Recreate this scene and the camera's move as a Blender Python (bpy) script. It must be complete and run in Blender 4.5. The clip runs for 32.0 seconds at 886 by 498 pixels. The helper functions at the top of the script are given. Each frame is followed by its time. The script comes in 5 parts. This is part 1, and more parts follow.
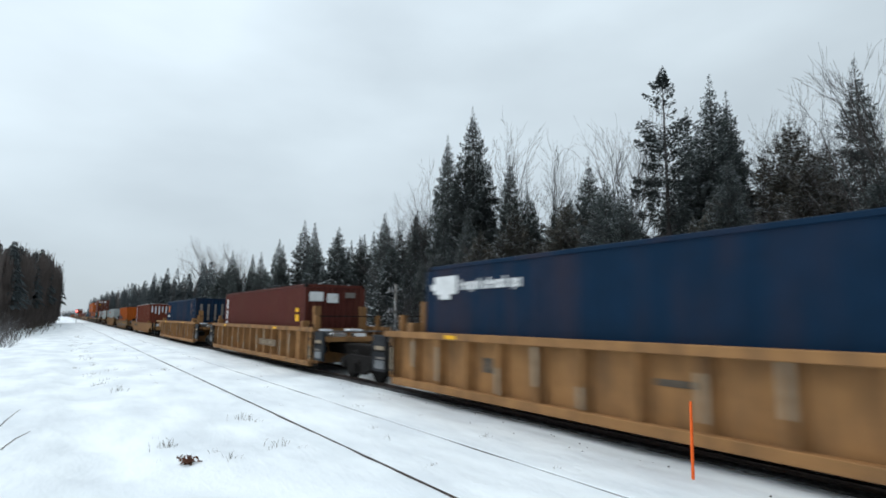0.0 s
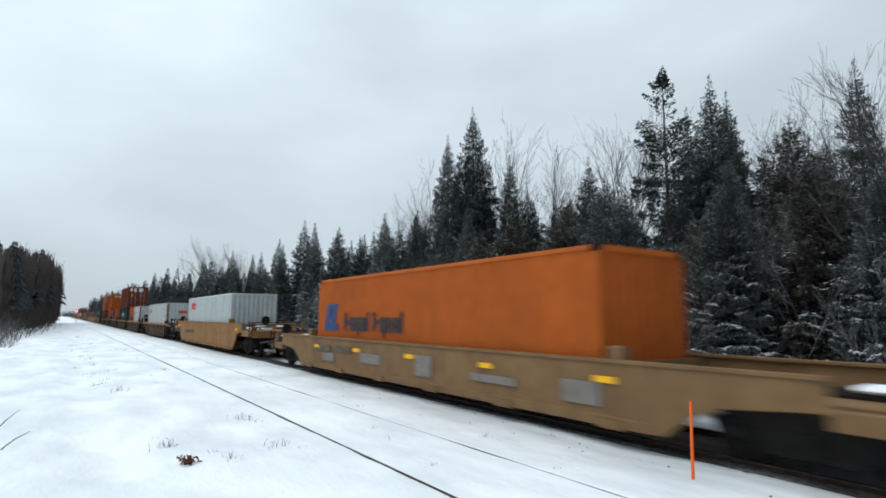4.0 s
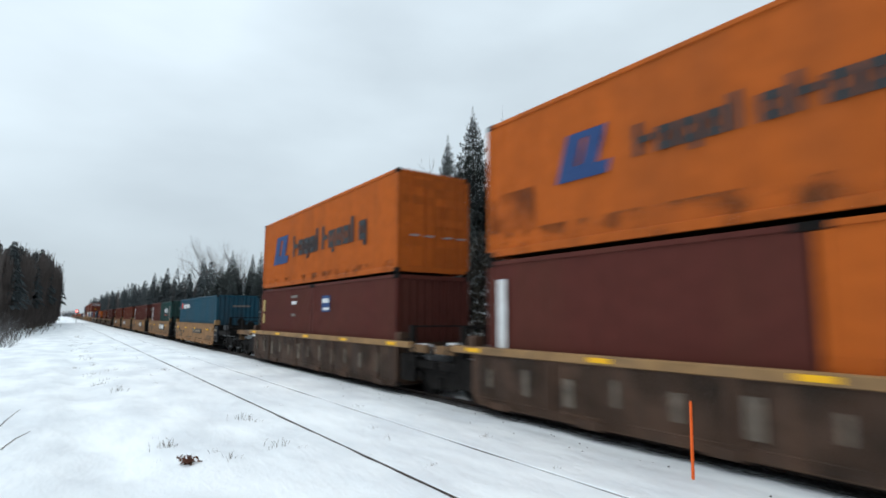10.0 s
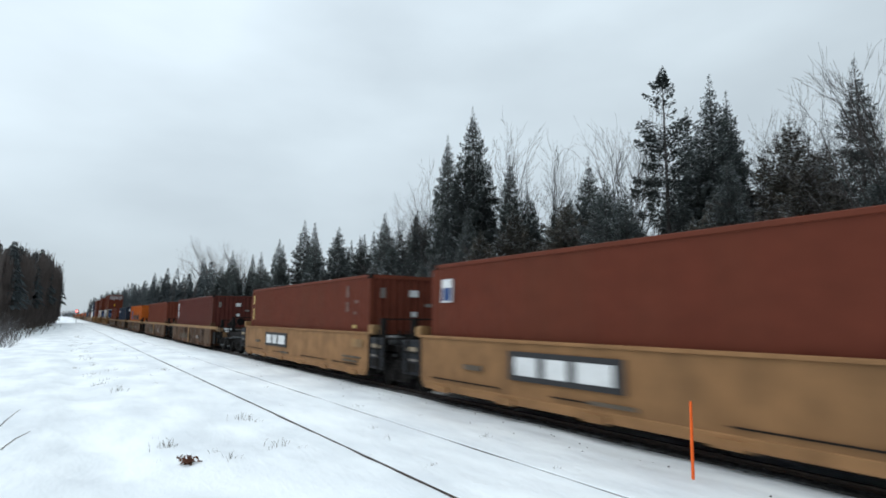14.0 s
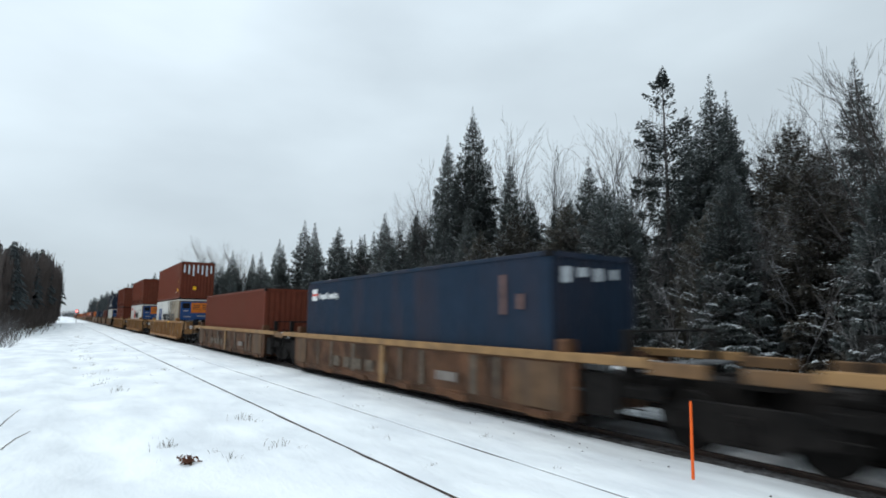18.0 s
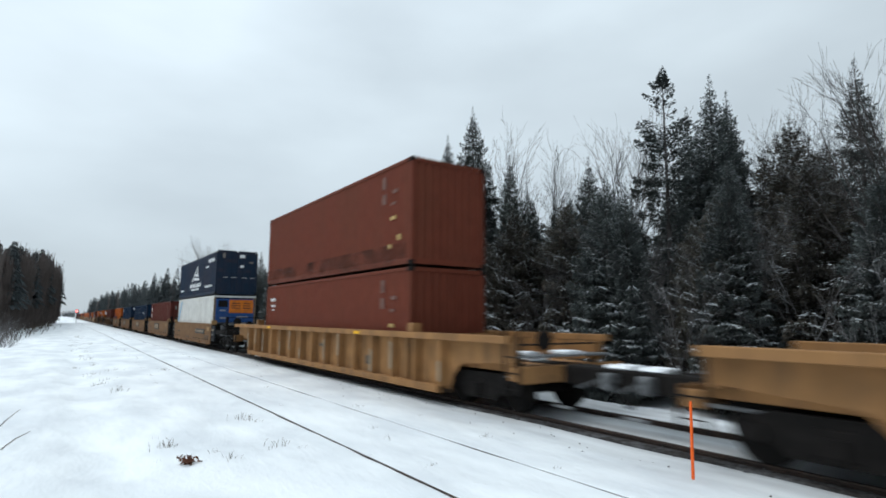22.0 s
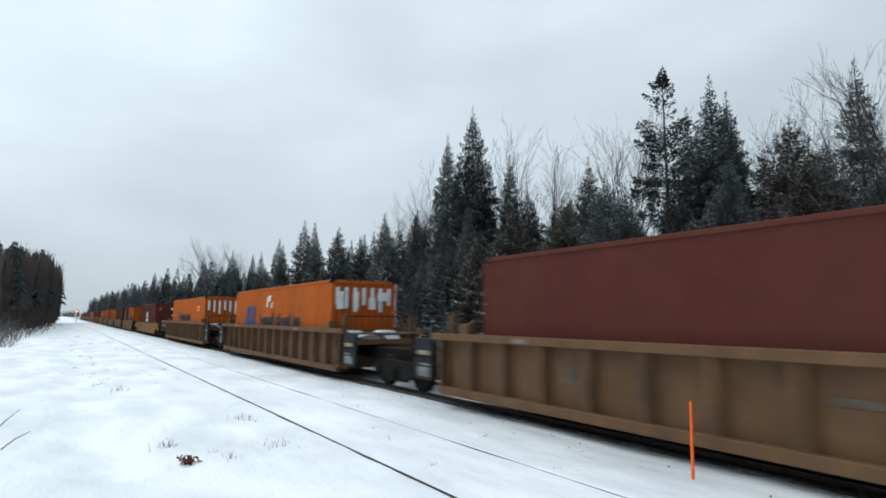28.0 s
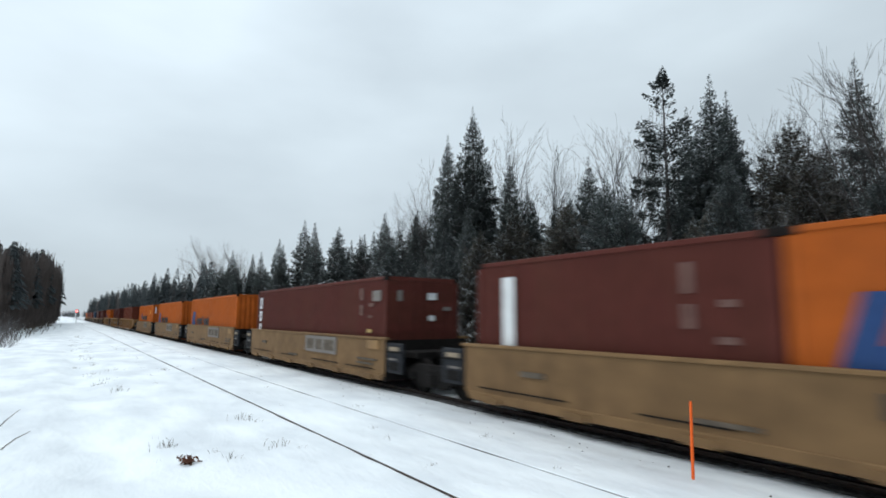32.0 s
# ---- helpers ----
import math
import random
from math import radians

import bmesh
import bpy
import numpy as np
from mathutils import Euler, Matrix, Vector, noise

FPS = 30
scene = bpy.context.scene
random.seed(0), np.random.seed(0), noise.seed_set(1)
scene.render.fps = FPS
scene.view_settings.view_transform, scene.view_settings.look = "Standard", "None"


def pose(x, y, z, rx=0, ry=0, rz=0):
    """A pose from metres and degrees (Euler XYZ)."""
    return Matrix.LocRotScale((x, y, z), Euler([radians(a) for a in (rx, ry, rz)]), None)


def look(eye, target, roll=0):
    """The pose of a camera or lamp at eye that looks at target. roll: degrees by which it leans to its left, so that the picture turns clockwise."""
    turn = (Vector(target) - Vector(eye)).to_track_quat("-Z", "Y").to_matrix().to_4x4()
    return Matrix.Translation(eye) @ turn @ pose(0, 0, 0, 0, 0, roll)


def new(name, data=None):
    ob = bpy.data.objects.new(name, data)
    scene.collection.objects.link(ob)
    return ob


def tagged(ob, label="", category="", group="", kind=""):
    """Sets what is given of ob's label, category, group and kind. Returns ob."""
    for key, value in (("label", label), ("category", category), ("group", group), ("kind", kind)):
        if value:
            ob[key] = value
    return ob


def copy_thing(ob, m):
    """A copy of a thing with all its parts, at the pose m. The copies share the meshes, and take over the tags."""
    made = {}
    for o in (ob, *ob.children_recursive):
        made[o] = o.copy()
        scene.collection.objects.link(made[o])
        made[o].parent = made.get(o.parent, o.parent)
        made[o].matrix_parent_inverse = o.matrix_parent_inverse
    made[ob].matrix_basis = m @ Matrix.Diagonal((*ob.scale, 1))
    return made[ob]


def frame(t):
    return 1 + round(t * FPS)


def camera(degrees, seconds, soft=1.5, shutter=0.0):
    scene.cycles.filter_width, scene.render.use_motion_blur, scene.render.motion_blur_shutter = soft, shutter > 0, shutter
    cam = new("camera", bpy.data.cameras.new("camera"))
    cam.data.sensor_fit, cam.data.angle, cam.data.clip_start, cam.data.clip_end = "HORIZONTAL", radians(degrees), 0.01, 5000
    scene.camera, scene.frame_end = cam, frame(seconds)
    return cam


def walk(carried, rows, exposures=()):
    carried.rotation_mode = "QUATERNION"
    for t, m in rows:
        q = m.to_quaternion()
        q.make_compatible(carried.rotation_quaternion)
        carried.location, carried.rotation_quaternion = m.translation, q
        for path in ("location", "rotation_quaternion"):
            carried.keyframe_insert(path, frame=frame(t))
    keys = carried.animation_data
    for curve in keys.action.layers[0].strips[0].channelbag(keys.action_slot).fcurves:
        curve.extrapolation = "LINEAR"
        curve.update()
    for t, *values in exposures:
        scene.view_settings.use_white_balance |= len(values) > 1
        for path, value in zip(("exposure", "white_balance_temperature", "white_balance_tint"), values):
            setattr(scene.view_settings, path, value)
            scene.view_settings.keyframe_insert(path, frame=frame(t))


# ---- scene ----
# the eye stands still on a bank beside a double track; x runs along the rails, z = 0 is the top of the rails
SECONDS = 32.0
EYE = Vector((0.0, 0.0, 1.886))
YAW, PITCH, ROLL, LENS = 34.49, 7.17, 0.31, 77.99
WAY = Vector((-math.cos(radians(YAW)) * math.cos(radians(PITCH)),
              math.sin(radians(YAW)) * math.cos(radians(PITCH)), math.sin(radians(PITCH))))
cam = camera(LENS, SECONDS, soft=1.75, shutter=0.38)
walk(cam, [(0.0, look(EYE, EYE + WAY, ROLL)), (SECONDS, look(EYE, EYE + WAY, ROLL))])

# ---- overcast winter light ----
SUN_UP, SUN_ROUND = 58.0, -150.0
world = bpy.data.worlds.new("overcast_sky")
scene.world = world
world.use_nodes = True
wn, wl = world.node_tree.nodes, world.node_tree.links
wn.clear()
sky = wn.new("ShaderNodeTexSky")
sky.sky_type, sky.sun_disc = "NISHITA", False
sky.sun_elevation, sky.sun_rotation = radians(SUN_UP), radians(SUN_ROUND)
coord = wn.new("ShaderNodeTexCoord")
stretch = wn.new("ShaderNodeMapping")
stretch.inputs["Scale"].default_value = (1.0, 1.0, 2.6)
wl.new(coord.outputs["Generated"], stretch.inputs["Vector"])
cloud = wn.new("ShaderNodeTexNoise")
cloud.inputs["Scale"].default_value, cloud.inputs["Detail"].default_value = 1.7, 5.0
cloud.inputs["Roughness"].default_value = 0.45
wl.new(stretch.outputs["Vector"], cloud.inputs["Vector"])
ramp = wn.new("ShaderNodeValToRGB")
ramp.color_ramp.elements[0].position, ramp.color_ramp.elements[1].position = 0.34, 0.66
ramp.color_ramp.elements[0].color = (0.57, 0.66, 0.725, 1)
ramp.color_ramp.elements[1].color = (0.74, 0.855, 0.93, 1)
wl.new(cloud.outputs["Fac"], ramp.inputs["Fac"])
split = wn.new("ShaderNodeSeparateXYZ")
wl.new(coord.outputs["Generated"], split.inputs["Vector"])
rise = wn.new("ShaderNodeMapRange")
rise.inputs["From Min"].default_value, rise.inputs["From Max"].default_value = 0.0, 1.0
rise.inputs["To Min"].default_value, rise.inputs["To Max"].default_value = 0.80, 1.78
wl.new(split.outputs["Z"], rise.inputs["Value"])
dome = wn.new("ShaderNodeVectorMath")
dome.operation = "SCALE"
wl.new(ramp.outputs["Color"], dome.inputs[0])
lean = wn.new("ShaderNodeVectorMath")
lean.operation = "DOT_PRODUCT"
lean.inputs[1].default_value = (-0.20, -0.20, 0.0)
wl.new(coord.outputs["Generated"], lean.inputs[0])
side = wn.new("ShaderNodeMath")
side.operation = "ADD"
side.inputs[1].default_value = 0.865
wl.new(lean.outputs["Value"], side.inputs[0])
both = wn.new("ShaderNodeMath")
both.operation = "MULTIPLY"
wl.new(rise.outputs["Result"], both.inputs[0])
wl.new(side.outputs[0], both.inputs[1])
wl.new(both.outputs[0], dome.inputs["Scale"])
cloud_bg, sky_bg = wn.new("ShaderNodeBackground"), wn.new("ShaderNodeBackground")
wl.new(dome.outputs["Vector"], cloud_bg.inputs["Color"])
wl.new(sky.outputs["Color"], sky_bg.inputs["Color"])
sky_bg.inputs["Strength"].default_value = 0.1
veil = wn.new("ShaderNodeMixShader")
veil.inputs["Fac"].default_value = 0.94
wl.new(sky_bg.outputs[0], veil.inputs[1])
wl.new(cloud_bg.outputs[0], veil.inputs[2])
out = wn.new("ShaderNodeOutputWorld")
wl.new(veil.outputs[0], out.inputs["Surface"])

sun_data = bpy.data.lights.new("sun", "SUN")
sun_data.energy, sun_data.angle, sun_data.color = 1.15, radians(35), (1.0, 0.98, 0.95)
sun = new("sun", sun_data)
az = radians(SUN_ROUND)
sun.matrix_world = look((0, 0, 60), Vector((0, 0, 60)) - Vector((math.sin(az) * math.cos(radians(SUN_UP)), math.cos(az) * math.cos(radians(SUN_UP)), math.sin(radians(SUN_UP)))))


# ---- materials ----
def surface(name, color, rough=0.7, metal=0.0, vary=0.25, scale=6.0, dirt=None, dirt_scale=1.5, dirt_amount=0.4, bump=0.15, bump_scale=60.0, streak=False, own=0.0, gloss=0.18):
    """A worn surface: base colour varied at two scales, dirt patches, fine relief."""
    m = bpy.data.materials.new(name)
    m.use_nodes = True
    n, l = m.node_tree.nodes, m.node_tree.links
    b = n["Principled BSDF"]
    b.inputs["Roughness"].default_value, b.inputs["Metallic"].default_value = rough, metal
    b.inputs["Specular IOR Level"].default_value = gloss
    tc = n.new("ShaderNodeTexCoord")
    info = n.new("ShaderNodeObjectInfo")
    shift = n.new("ShaderNodeVectorMath")
    shift.operation = "MULTIPLY_ADD"
    shift.inputs[1].default_value = (1, 1, 1)
    wide = n.new("ShaderNodeVectorMath")
    wide.operation = "SCALE"
    wide.inputs["Scale"].default_value = 37.0
    l.new(info.outputs["Random"], wide.inputs[0])
    l.new(tc.outputs["Object"], shift.inputs[0])
    l.new(wide.outputs[0], shift.inputs[2])
    fine = n.new("ShaderNodeTexNoise")
    fine.inputs["Scale"].default_value, fine.inputs["Detail"].default_value = scale, 6
    l.new(shift.outputs[0], fine.inputs["Vector"])
    tone = n.new("ShaderNodeMapRange")
    tone.inputs["From Min"].default_value, tone.inputs["From Max"].default_value = 0.25, 0.75
    tone.inputs["To Min"].default_value, tone.inputs["To Max"].default_value = 1 - vary, 1 + vary
    l.new(fine.outputs["Fac"], tone.inputs["Value"])
    mul = n.new("ShaderNodeVectorMath")
    mul.operation = "SCALE"
    mul.inputs[0].default_value = color
    l.new(tone.outputs["Result"], mul.inputs["Scale"])
    last = mul.outputs[0]
    if own:
        each = n.new("ShaderNodeMapRange")
        each.inputs["To Min"].default_value, each.inputs["To Max"].default_value = 1 - own, 1 + own
        l.new(info.outputs["Random"], each.inputs["Value"])
        mul2 = n.new("ShaderNodeVectorMath")
        mul2.operation = "SCALE"
        l.new(last, mul2.inputs[0])
        l.new(each.outputs["Result"], mul2.inputs["Scale"])
        last = mul2.outputs[0]
    if dirt:
        squash = n.new("ShaderNodeMapping")
        squash.inputs["Scale"].default_value = (1, 1, 0.18) if streak else (1, 1, 1)
        l.new(shift.outputs[0], squash.inputs["Vector"])
        spots = n.new("ShaderNodeTexNoise")
        spots.inputs["Scale"].default_value, spots.inputs["Detail"].default_value = dirt_scale, 8
        spots.inputs["Roughness"].default_value = 0.65
        l.new(squash.outputs[0], spots.inputs["Vector"])
        mask = n.new("ShaderNodeMapRange")
        mask.inputs["From Min"].default_value, mask.inputs["From Max"].default_value = 0.45, 0.75
        mask.inputs["To Max"].default_value = dirt_amount
        l.new(spots.outputs["Fac"], mask.inputs["Value"])
        mix = n.new("ShaderNodeMix")
        mix.data_type = "RGBA"
        l.new(mask.outputs["Result"], mix.inputs["Factor"])
        l.new(last, mix.inputs["A"])
        mix.inputs["B"].default_value = (*dirt, 1)
        last = mix.outputs["Result"]
    l.new(last, b.inputs["Base Color"])
    if bump:
        grain = n.new("ShaderNodeTexNoise")
        grain.inputs["Scale"].default_value, grain.inputs["Detail"].default_value = bump_scale, 4
        l.new(tc.outputs["Object"], grain.inputs["Vector"])
        relief = n.new("ShaderNodeBump")
        relief.inputs["Strength"].default_value, relief.inputs["Distance"].default_value = bump, 0.02
        l.new(grain.outputs["Fac"], relief.inputs["Height"])
        l.new(relief.outputs["Normal"], b.inputs["Normal"])
    return m


RUST = (0.09, 0.04, 0.022)
GRIME = (0.06, 0.05, 0.045)
PAINT = {
    "blue": (0.0045, 0.020, 0.046), "maroon": (0.083, 0.023, 0.018), "red": (0.128, 0.034, 0.020), "orange": (0.385, 0.089, 0.014),
    "teal": (0.015, 0.062, 0.092), "green": (0.012, 0.047, 0.045), "grey": (0.42, 0.46, 0.46), "white": (0.56, 0.555, 0.525), "navy": (0.014, 0.026, 0.046),
}
BOX_MAT = {k: surface("container_" + k, c, 0.55, 0.0, 0.14, 3.0, RUST if k not in ("white", "grey") else (0.22, 0.19, 0.16), 0.9, 0.34, 0.06, 30, True, 0.12, 0.08) for k, c in PAINT.items()}
CAR = {
    "ribbed": (0.265, 0.136, 0.054), "slope": (0.215, 0.108, 0.040), "plate": (0.235, 0.124, 0.055), "clean": (0.17, 0.088, 0.039), "chord": (0.070, 0.038, 0.024),
    "rust": (0.105, 0.050, 0.026), "brown": (0.122, 0.066, 0.033), "dull": (0.168, 0.099, 0.046),
}
CAR_MAT = {k: surface("car_" + k, c, 0.75, 0.0, 0.22, 2.5, (0.022, 0.019, 0.017) if k == "chord" else (0.045, 0.027, 0.018) if k == "rust" else (0.062, 0.043, 0.031) if k in ("ribbed", "brown") else (0.082, 0.047, 0.024), 3.2 if k in ("rust", "ribbed", "brown") else 1.6, 0.95 if k in ("rust", "chord") else 0.75 if k in ("ribbed", "brown") else 0.5, 0.1, 25, True, 0.1) for k, c in CAR.items()}
CHORD_MAT = surface("faded_yellow_chord", (0.27, 0.158, 0.070), 0.7, 0, 0.2, 3, GRIME, 2.0, 0.6, 0.1, 25)
BEAM = surface("dirty_tan_beam", (0.16, 0.092, 0.046), 0.8, 0, 0.3, 3, (0.045, 0.036, 0.03), 2.5, 0.85, 0.1, 25)
DARK = surface("dark_running_gear", (0.010, 0.009, 0.0085), 0.85, 0, 0.4, 8, (0.04, 0.033, 0.03), 3.0, 0.3, gloss=0.1)
PANEL = surface("dark_grey_end_panel", (0.016, 0.0175, 0.021), 0.75, 0, 0.3, 5, (0.05, 0.05, 0.05), 2.5, 0.35)
PATCHED = surface("patched_side_plate", (0.10, 0.06, 0.034), 0.8, 0, 0.3, 3, GRIME, 3.0, 0.8, 0.1, 25, True)
WORN = surface("faded_worn_paint", (0.30, 0.24, 0.17), 0.8, 0, 0.3, 8, GRIME, 4, 0.6, 0)
WORN_DARK = surface("old_stencil_paint", (0.105, 0.085, 0.065), 0.85, 0, 0.5, 7, GRIME, 4, 0.7, 0)
GRAFFITI = surface("faded_spray_paint", (0.115, 0.115, 0.09), 0.8, 0, 0.3, 8, GRIME, 4, 0.5, 0)
BOARD = surface("faded_tan_board", (0.17, 0.125, 0.085), 0.85, 0, 0.4, 6, GRIME, 4, 0.6, 0)
STEEL = surface("grey_frosted_steel", (0.12, 0.125, 0.13), 0.7, 0.2, 0.3, 6, (0.4, 0.42, 0.44), 3.0, 0.5)
GALV = surface("galvanised_bar", (0.32, 0.33, 0.34), 0.5, 0.5, 0.2, 9)
RAIL_MAT = surface("rusty_rail", (0.045, 0.034, 0.030), 0.6, 0.3, 0.3, 9, (0.10, 0.055, 0.035), 3.0, 0.5)
WHITE_MARK = surface("white_lettering_paint", (0.66, 0.67, 0.67), 0.6, 0, 0.08, 8, GRIME, 3, 0.25, 0)
YELLOW_MARK = surface("yellow_reflector_tape", (0.80, 0.42, 0.015), 0.5, 0, 0.1, 8, None, 1, 0, 0)
BLACK_MARK = surface("black_lettering_paint", (0.03, 0.03, 0.032), 0.6, 0, 0.15, 8, None, 1, 0, 0)
BLUE_MARK = surface("blue_lettering_paint", (0.02, 0.052, 0.15), 0.6, 0, 0.15, 8, None, 1, 0, 0)
RED_MARK = surface("red_lettering_paint", (0.55, 0.05, 0.03), 0.6, 0, 0.15, 8, None, 1, 0, 0)
RUST_MARK = surface("rust_stain", (0.16, 0.075, 0.035), 0.85, 0, 0.4, 10, None, 1, 0, 0)
Y_WORN = surface("worn_yellow_lettering", (0.42, 0.30, 0.12), 0.7, 0, 0.3, 10, None, 1, 0, 0)
GREY_MARK = surface("grey_worn_patch", (0.19, 0.17, 0.155), 0.8, 0, 0.3, 6, GRIME, 3, 0.5, 0)
TAIL_MARK = surface("faded_small_lettering", (0.145, 0.085, 0.072), 0.8, 0, 0.3, 6, None, 1, 0, 0)
DUST = surface("tan_dirt_film", (0.21, 0.175, 0.13), 0.8, 0, 0.35, 2, (0.36, 0.33, 0.28), 1.6, 0.5, 0)


def film(m, scale, thin, full, along, most=1.0):
    """Lets a painted mark break up into patches; along: it thickens towards the leading end."""
    n, l = m.node_tree.nodes, m.node_tree.links
    tc, patches, ramp = n.new("ShaderNodeTexCoord"), n.new("ShaderNodeTexNoise"), n.new("ShaderNodeMapRange")
    patches.inputs["Scale"].default_value, patches.inputs["Detail"].default_value = scale, 7
    ramp.inputs["From Min"].default_value, ramp.inputs["From Max"].default_value = thin, full
    ramp.inputs["To Max"].default_value = most
    l.new(tc.outputs["Object"], patches.inputs["Vector"])
    last = patches.outputs["Fac"]
    if along:
        axes, add = n.new("ShaderNodeSeparateXYZ"), n.new("ShaderNodeMath")
        add.operation = "ADD"
        l.new(tc.outputs["Generated"], axes.inputs[0])
        l.new(axes.outputs["X"], add.inputs[0])
        l.new(last, add.inputs[1])
        last = add.outputs[0]
    l.new(last, ramp.inputs["Value"])
    l.new(ramp.outputs["Result"], n["Principled BSDF"].inputs["Alpha"])
    return m


film(DUST, 1.1, 0.5, 1.15, True)
RUST_FILM = film(surface("rust_bleeding_through", (0.105, 0.045, 0.022), 0.9, 0, 0.4, 6, None, 1, 0, 0), 2.6, 0.48, 0.72, False, 0.5)
SOOT_FILM = film(surface("sooty_film", (0.030, 0.024, 0.020), 0.9, 0, 0.4, 6, None, 1, 0, 0), 1.4, 0.42, 0.78, False, 0.4)
TICK = surface("pale_scraped_paint", (0.15, 0.125, 0.10), 0.85, 0, 0.4, 7, (0.05, 0.042, 0.036), 5, 0.8, 0)
STENCIL = surface("dark_stencil_panel", (0.075, 0.058, 0.042), 0.8, 0, 0.4, 9, (0.26, 0.19, 0.12), 6, 0.8, 0)
LIGHT_BLUE_MARK = surface("light_blue_paint", (0.13, 0.36, 0.55), 0.6, 0, 0.15, 8, None, 1, 0, 0)
BLUE_UNIT = surface("blue_cooling_unit", (0.02, 0.07, 0.22), 0.5, 0, 0.25, 6, GRIME, 3, 0.4)
ORANGE_UNIT = surface("orange_cooling_panel", (0.62, 0.17, 0.02), 0.5, 0, 0.2, 6, GRIME, 4, 0.5)
STAKE_MAT = surface("orange_fibreglass", (0.85, 0.13, 0.02), 0.45, 0, 0.08, 20, None, 1, 0, 0)
WOOD_MAT = surface("grey_weathered_wood", (0.24, 0.225, 0.21), 0.9, 0, 0.3, 12, (0.62, 0.64, 0.66), 5, 0.8)
# dark stone, kept darker still for the shade under the train
BALLAST = surface("dark_shaded_ballast", (0.030, 0.028, 0.027), 0.9, 0, 0.5, 14, (0.45, 0.47, 0.5), 3.5, 0.22, 0.6, 20)
GRASS_MAT = surface("dry_grass", (0.095, 0.082, 0.068), 0.9, 0, 0.4, 20)
DEAD_LEAF = surface("dead_rusty_leaves", (0.10, 0.042, 0.026), 0.9, 0, 0.4, 20)
BARK = surface("bare_bark", (0.058, 0.050, 0.047), 0.9, 0, 0.35, 4, (0.38, 0.39, 0.41), 1.2, 0.28, 0.3, 30)
# distance haze put into the twig colour: paler and greyer than near bark
BARK_HAZE = surface("haze_toned_twigs", (0.13, 0.11, 0.102), 0.95, 0, 0.35, 0.3, (0.15, 0.145, 0.14), 0.4, 0.4, 0)
BARK_BROWN = surface("brown_bare_wood", (0.118, 0.098, 0.090), 0.95, 0, 0.4, 0.6, (0.06, 0.055, 0.052), 0.3, 0.5, 0)
BARK_SNOWY = surface("snow_dusted_bark", (0.085, 0.076, 0.072), 0.9, 0, 0.35, 4, (0.50, 0.52, 0.55), 1.6, 0.75, 0.3, 30)
NEEDLE = surface("dark_spruce_needles", (0.082, 0.094, 0.091), 0.85, 0, 0.5, 0.9, (0.085, 0.092, 0.092), 3.0, 0.5, 0, 30, False, 0.3)
NEEDLE_RUSTY = surface("brownish_cedar_needles", (0.090, 0.086, 0.074), 0.85, 0, 0.5, 0.9, (0.085, 0.062, 0.045), 2.0, 0.6, 0, 30, False, 0.3)
# distance haze put into the needle colour as a grey-blue tone
NEEDLE_HAZE = surface("haze_toned_needles", (0.075, 0.088, 0.092), 0.95, 0, 0.4, 0.15, (0.11, 0.12, 0.125), 0.12, 0.5, 0)
SNOW_TWIG = surface("snow_on_branches", (0.58, 0.62, 0.65), 0.8, 0, 0.2, 5, None, 1, 0, 0)
SNOW_CAP = surface("snow_cap", (0.80, 0.83, 0.86), 0.7, 0, 0.06, 4, (0.5, 0.5, 0.5), 2, 0.2, 0.4, 12)


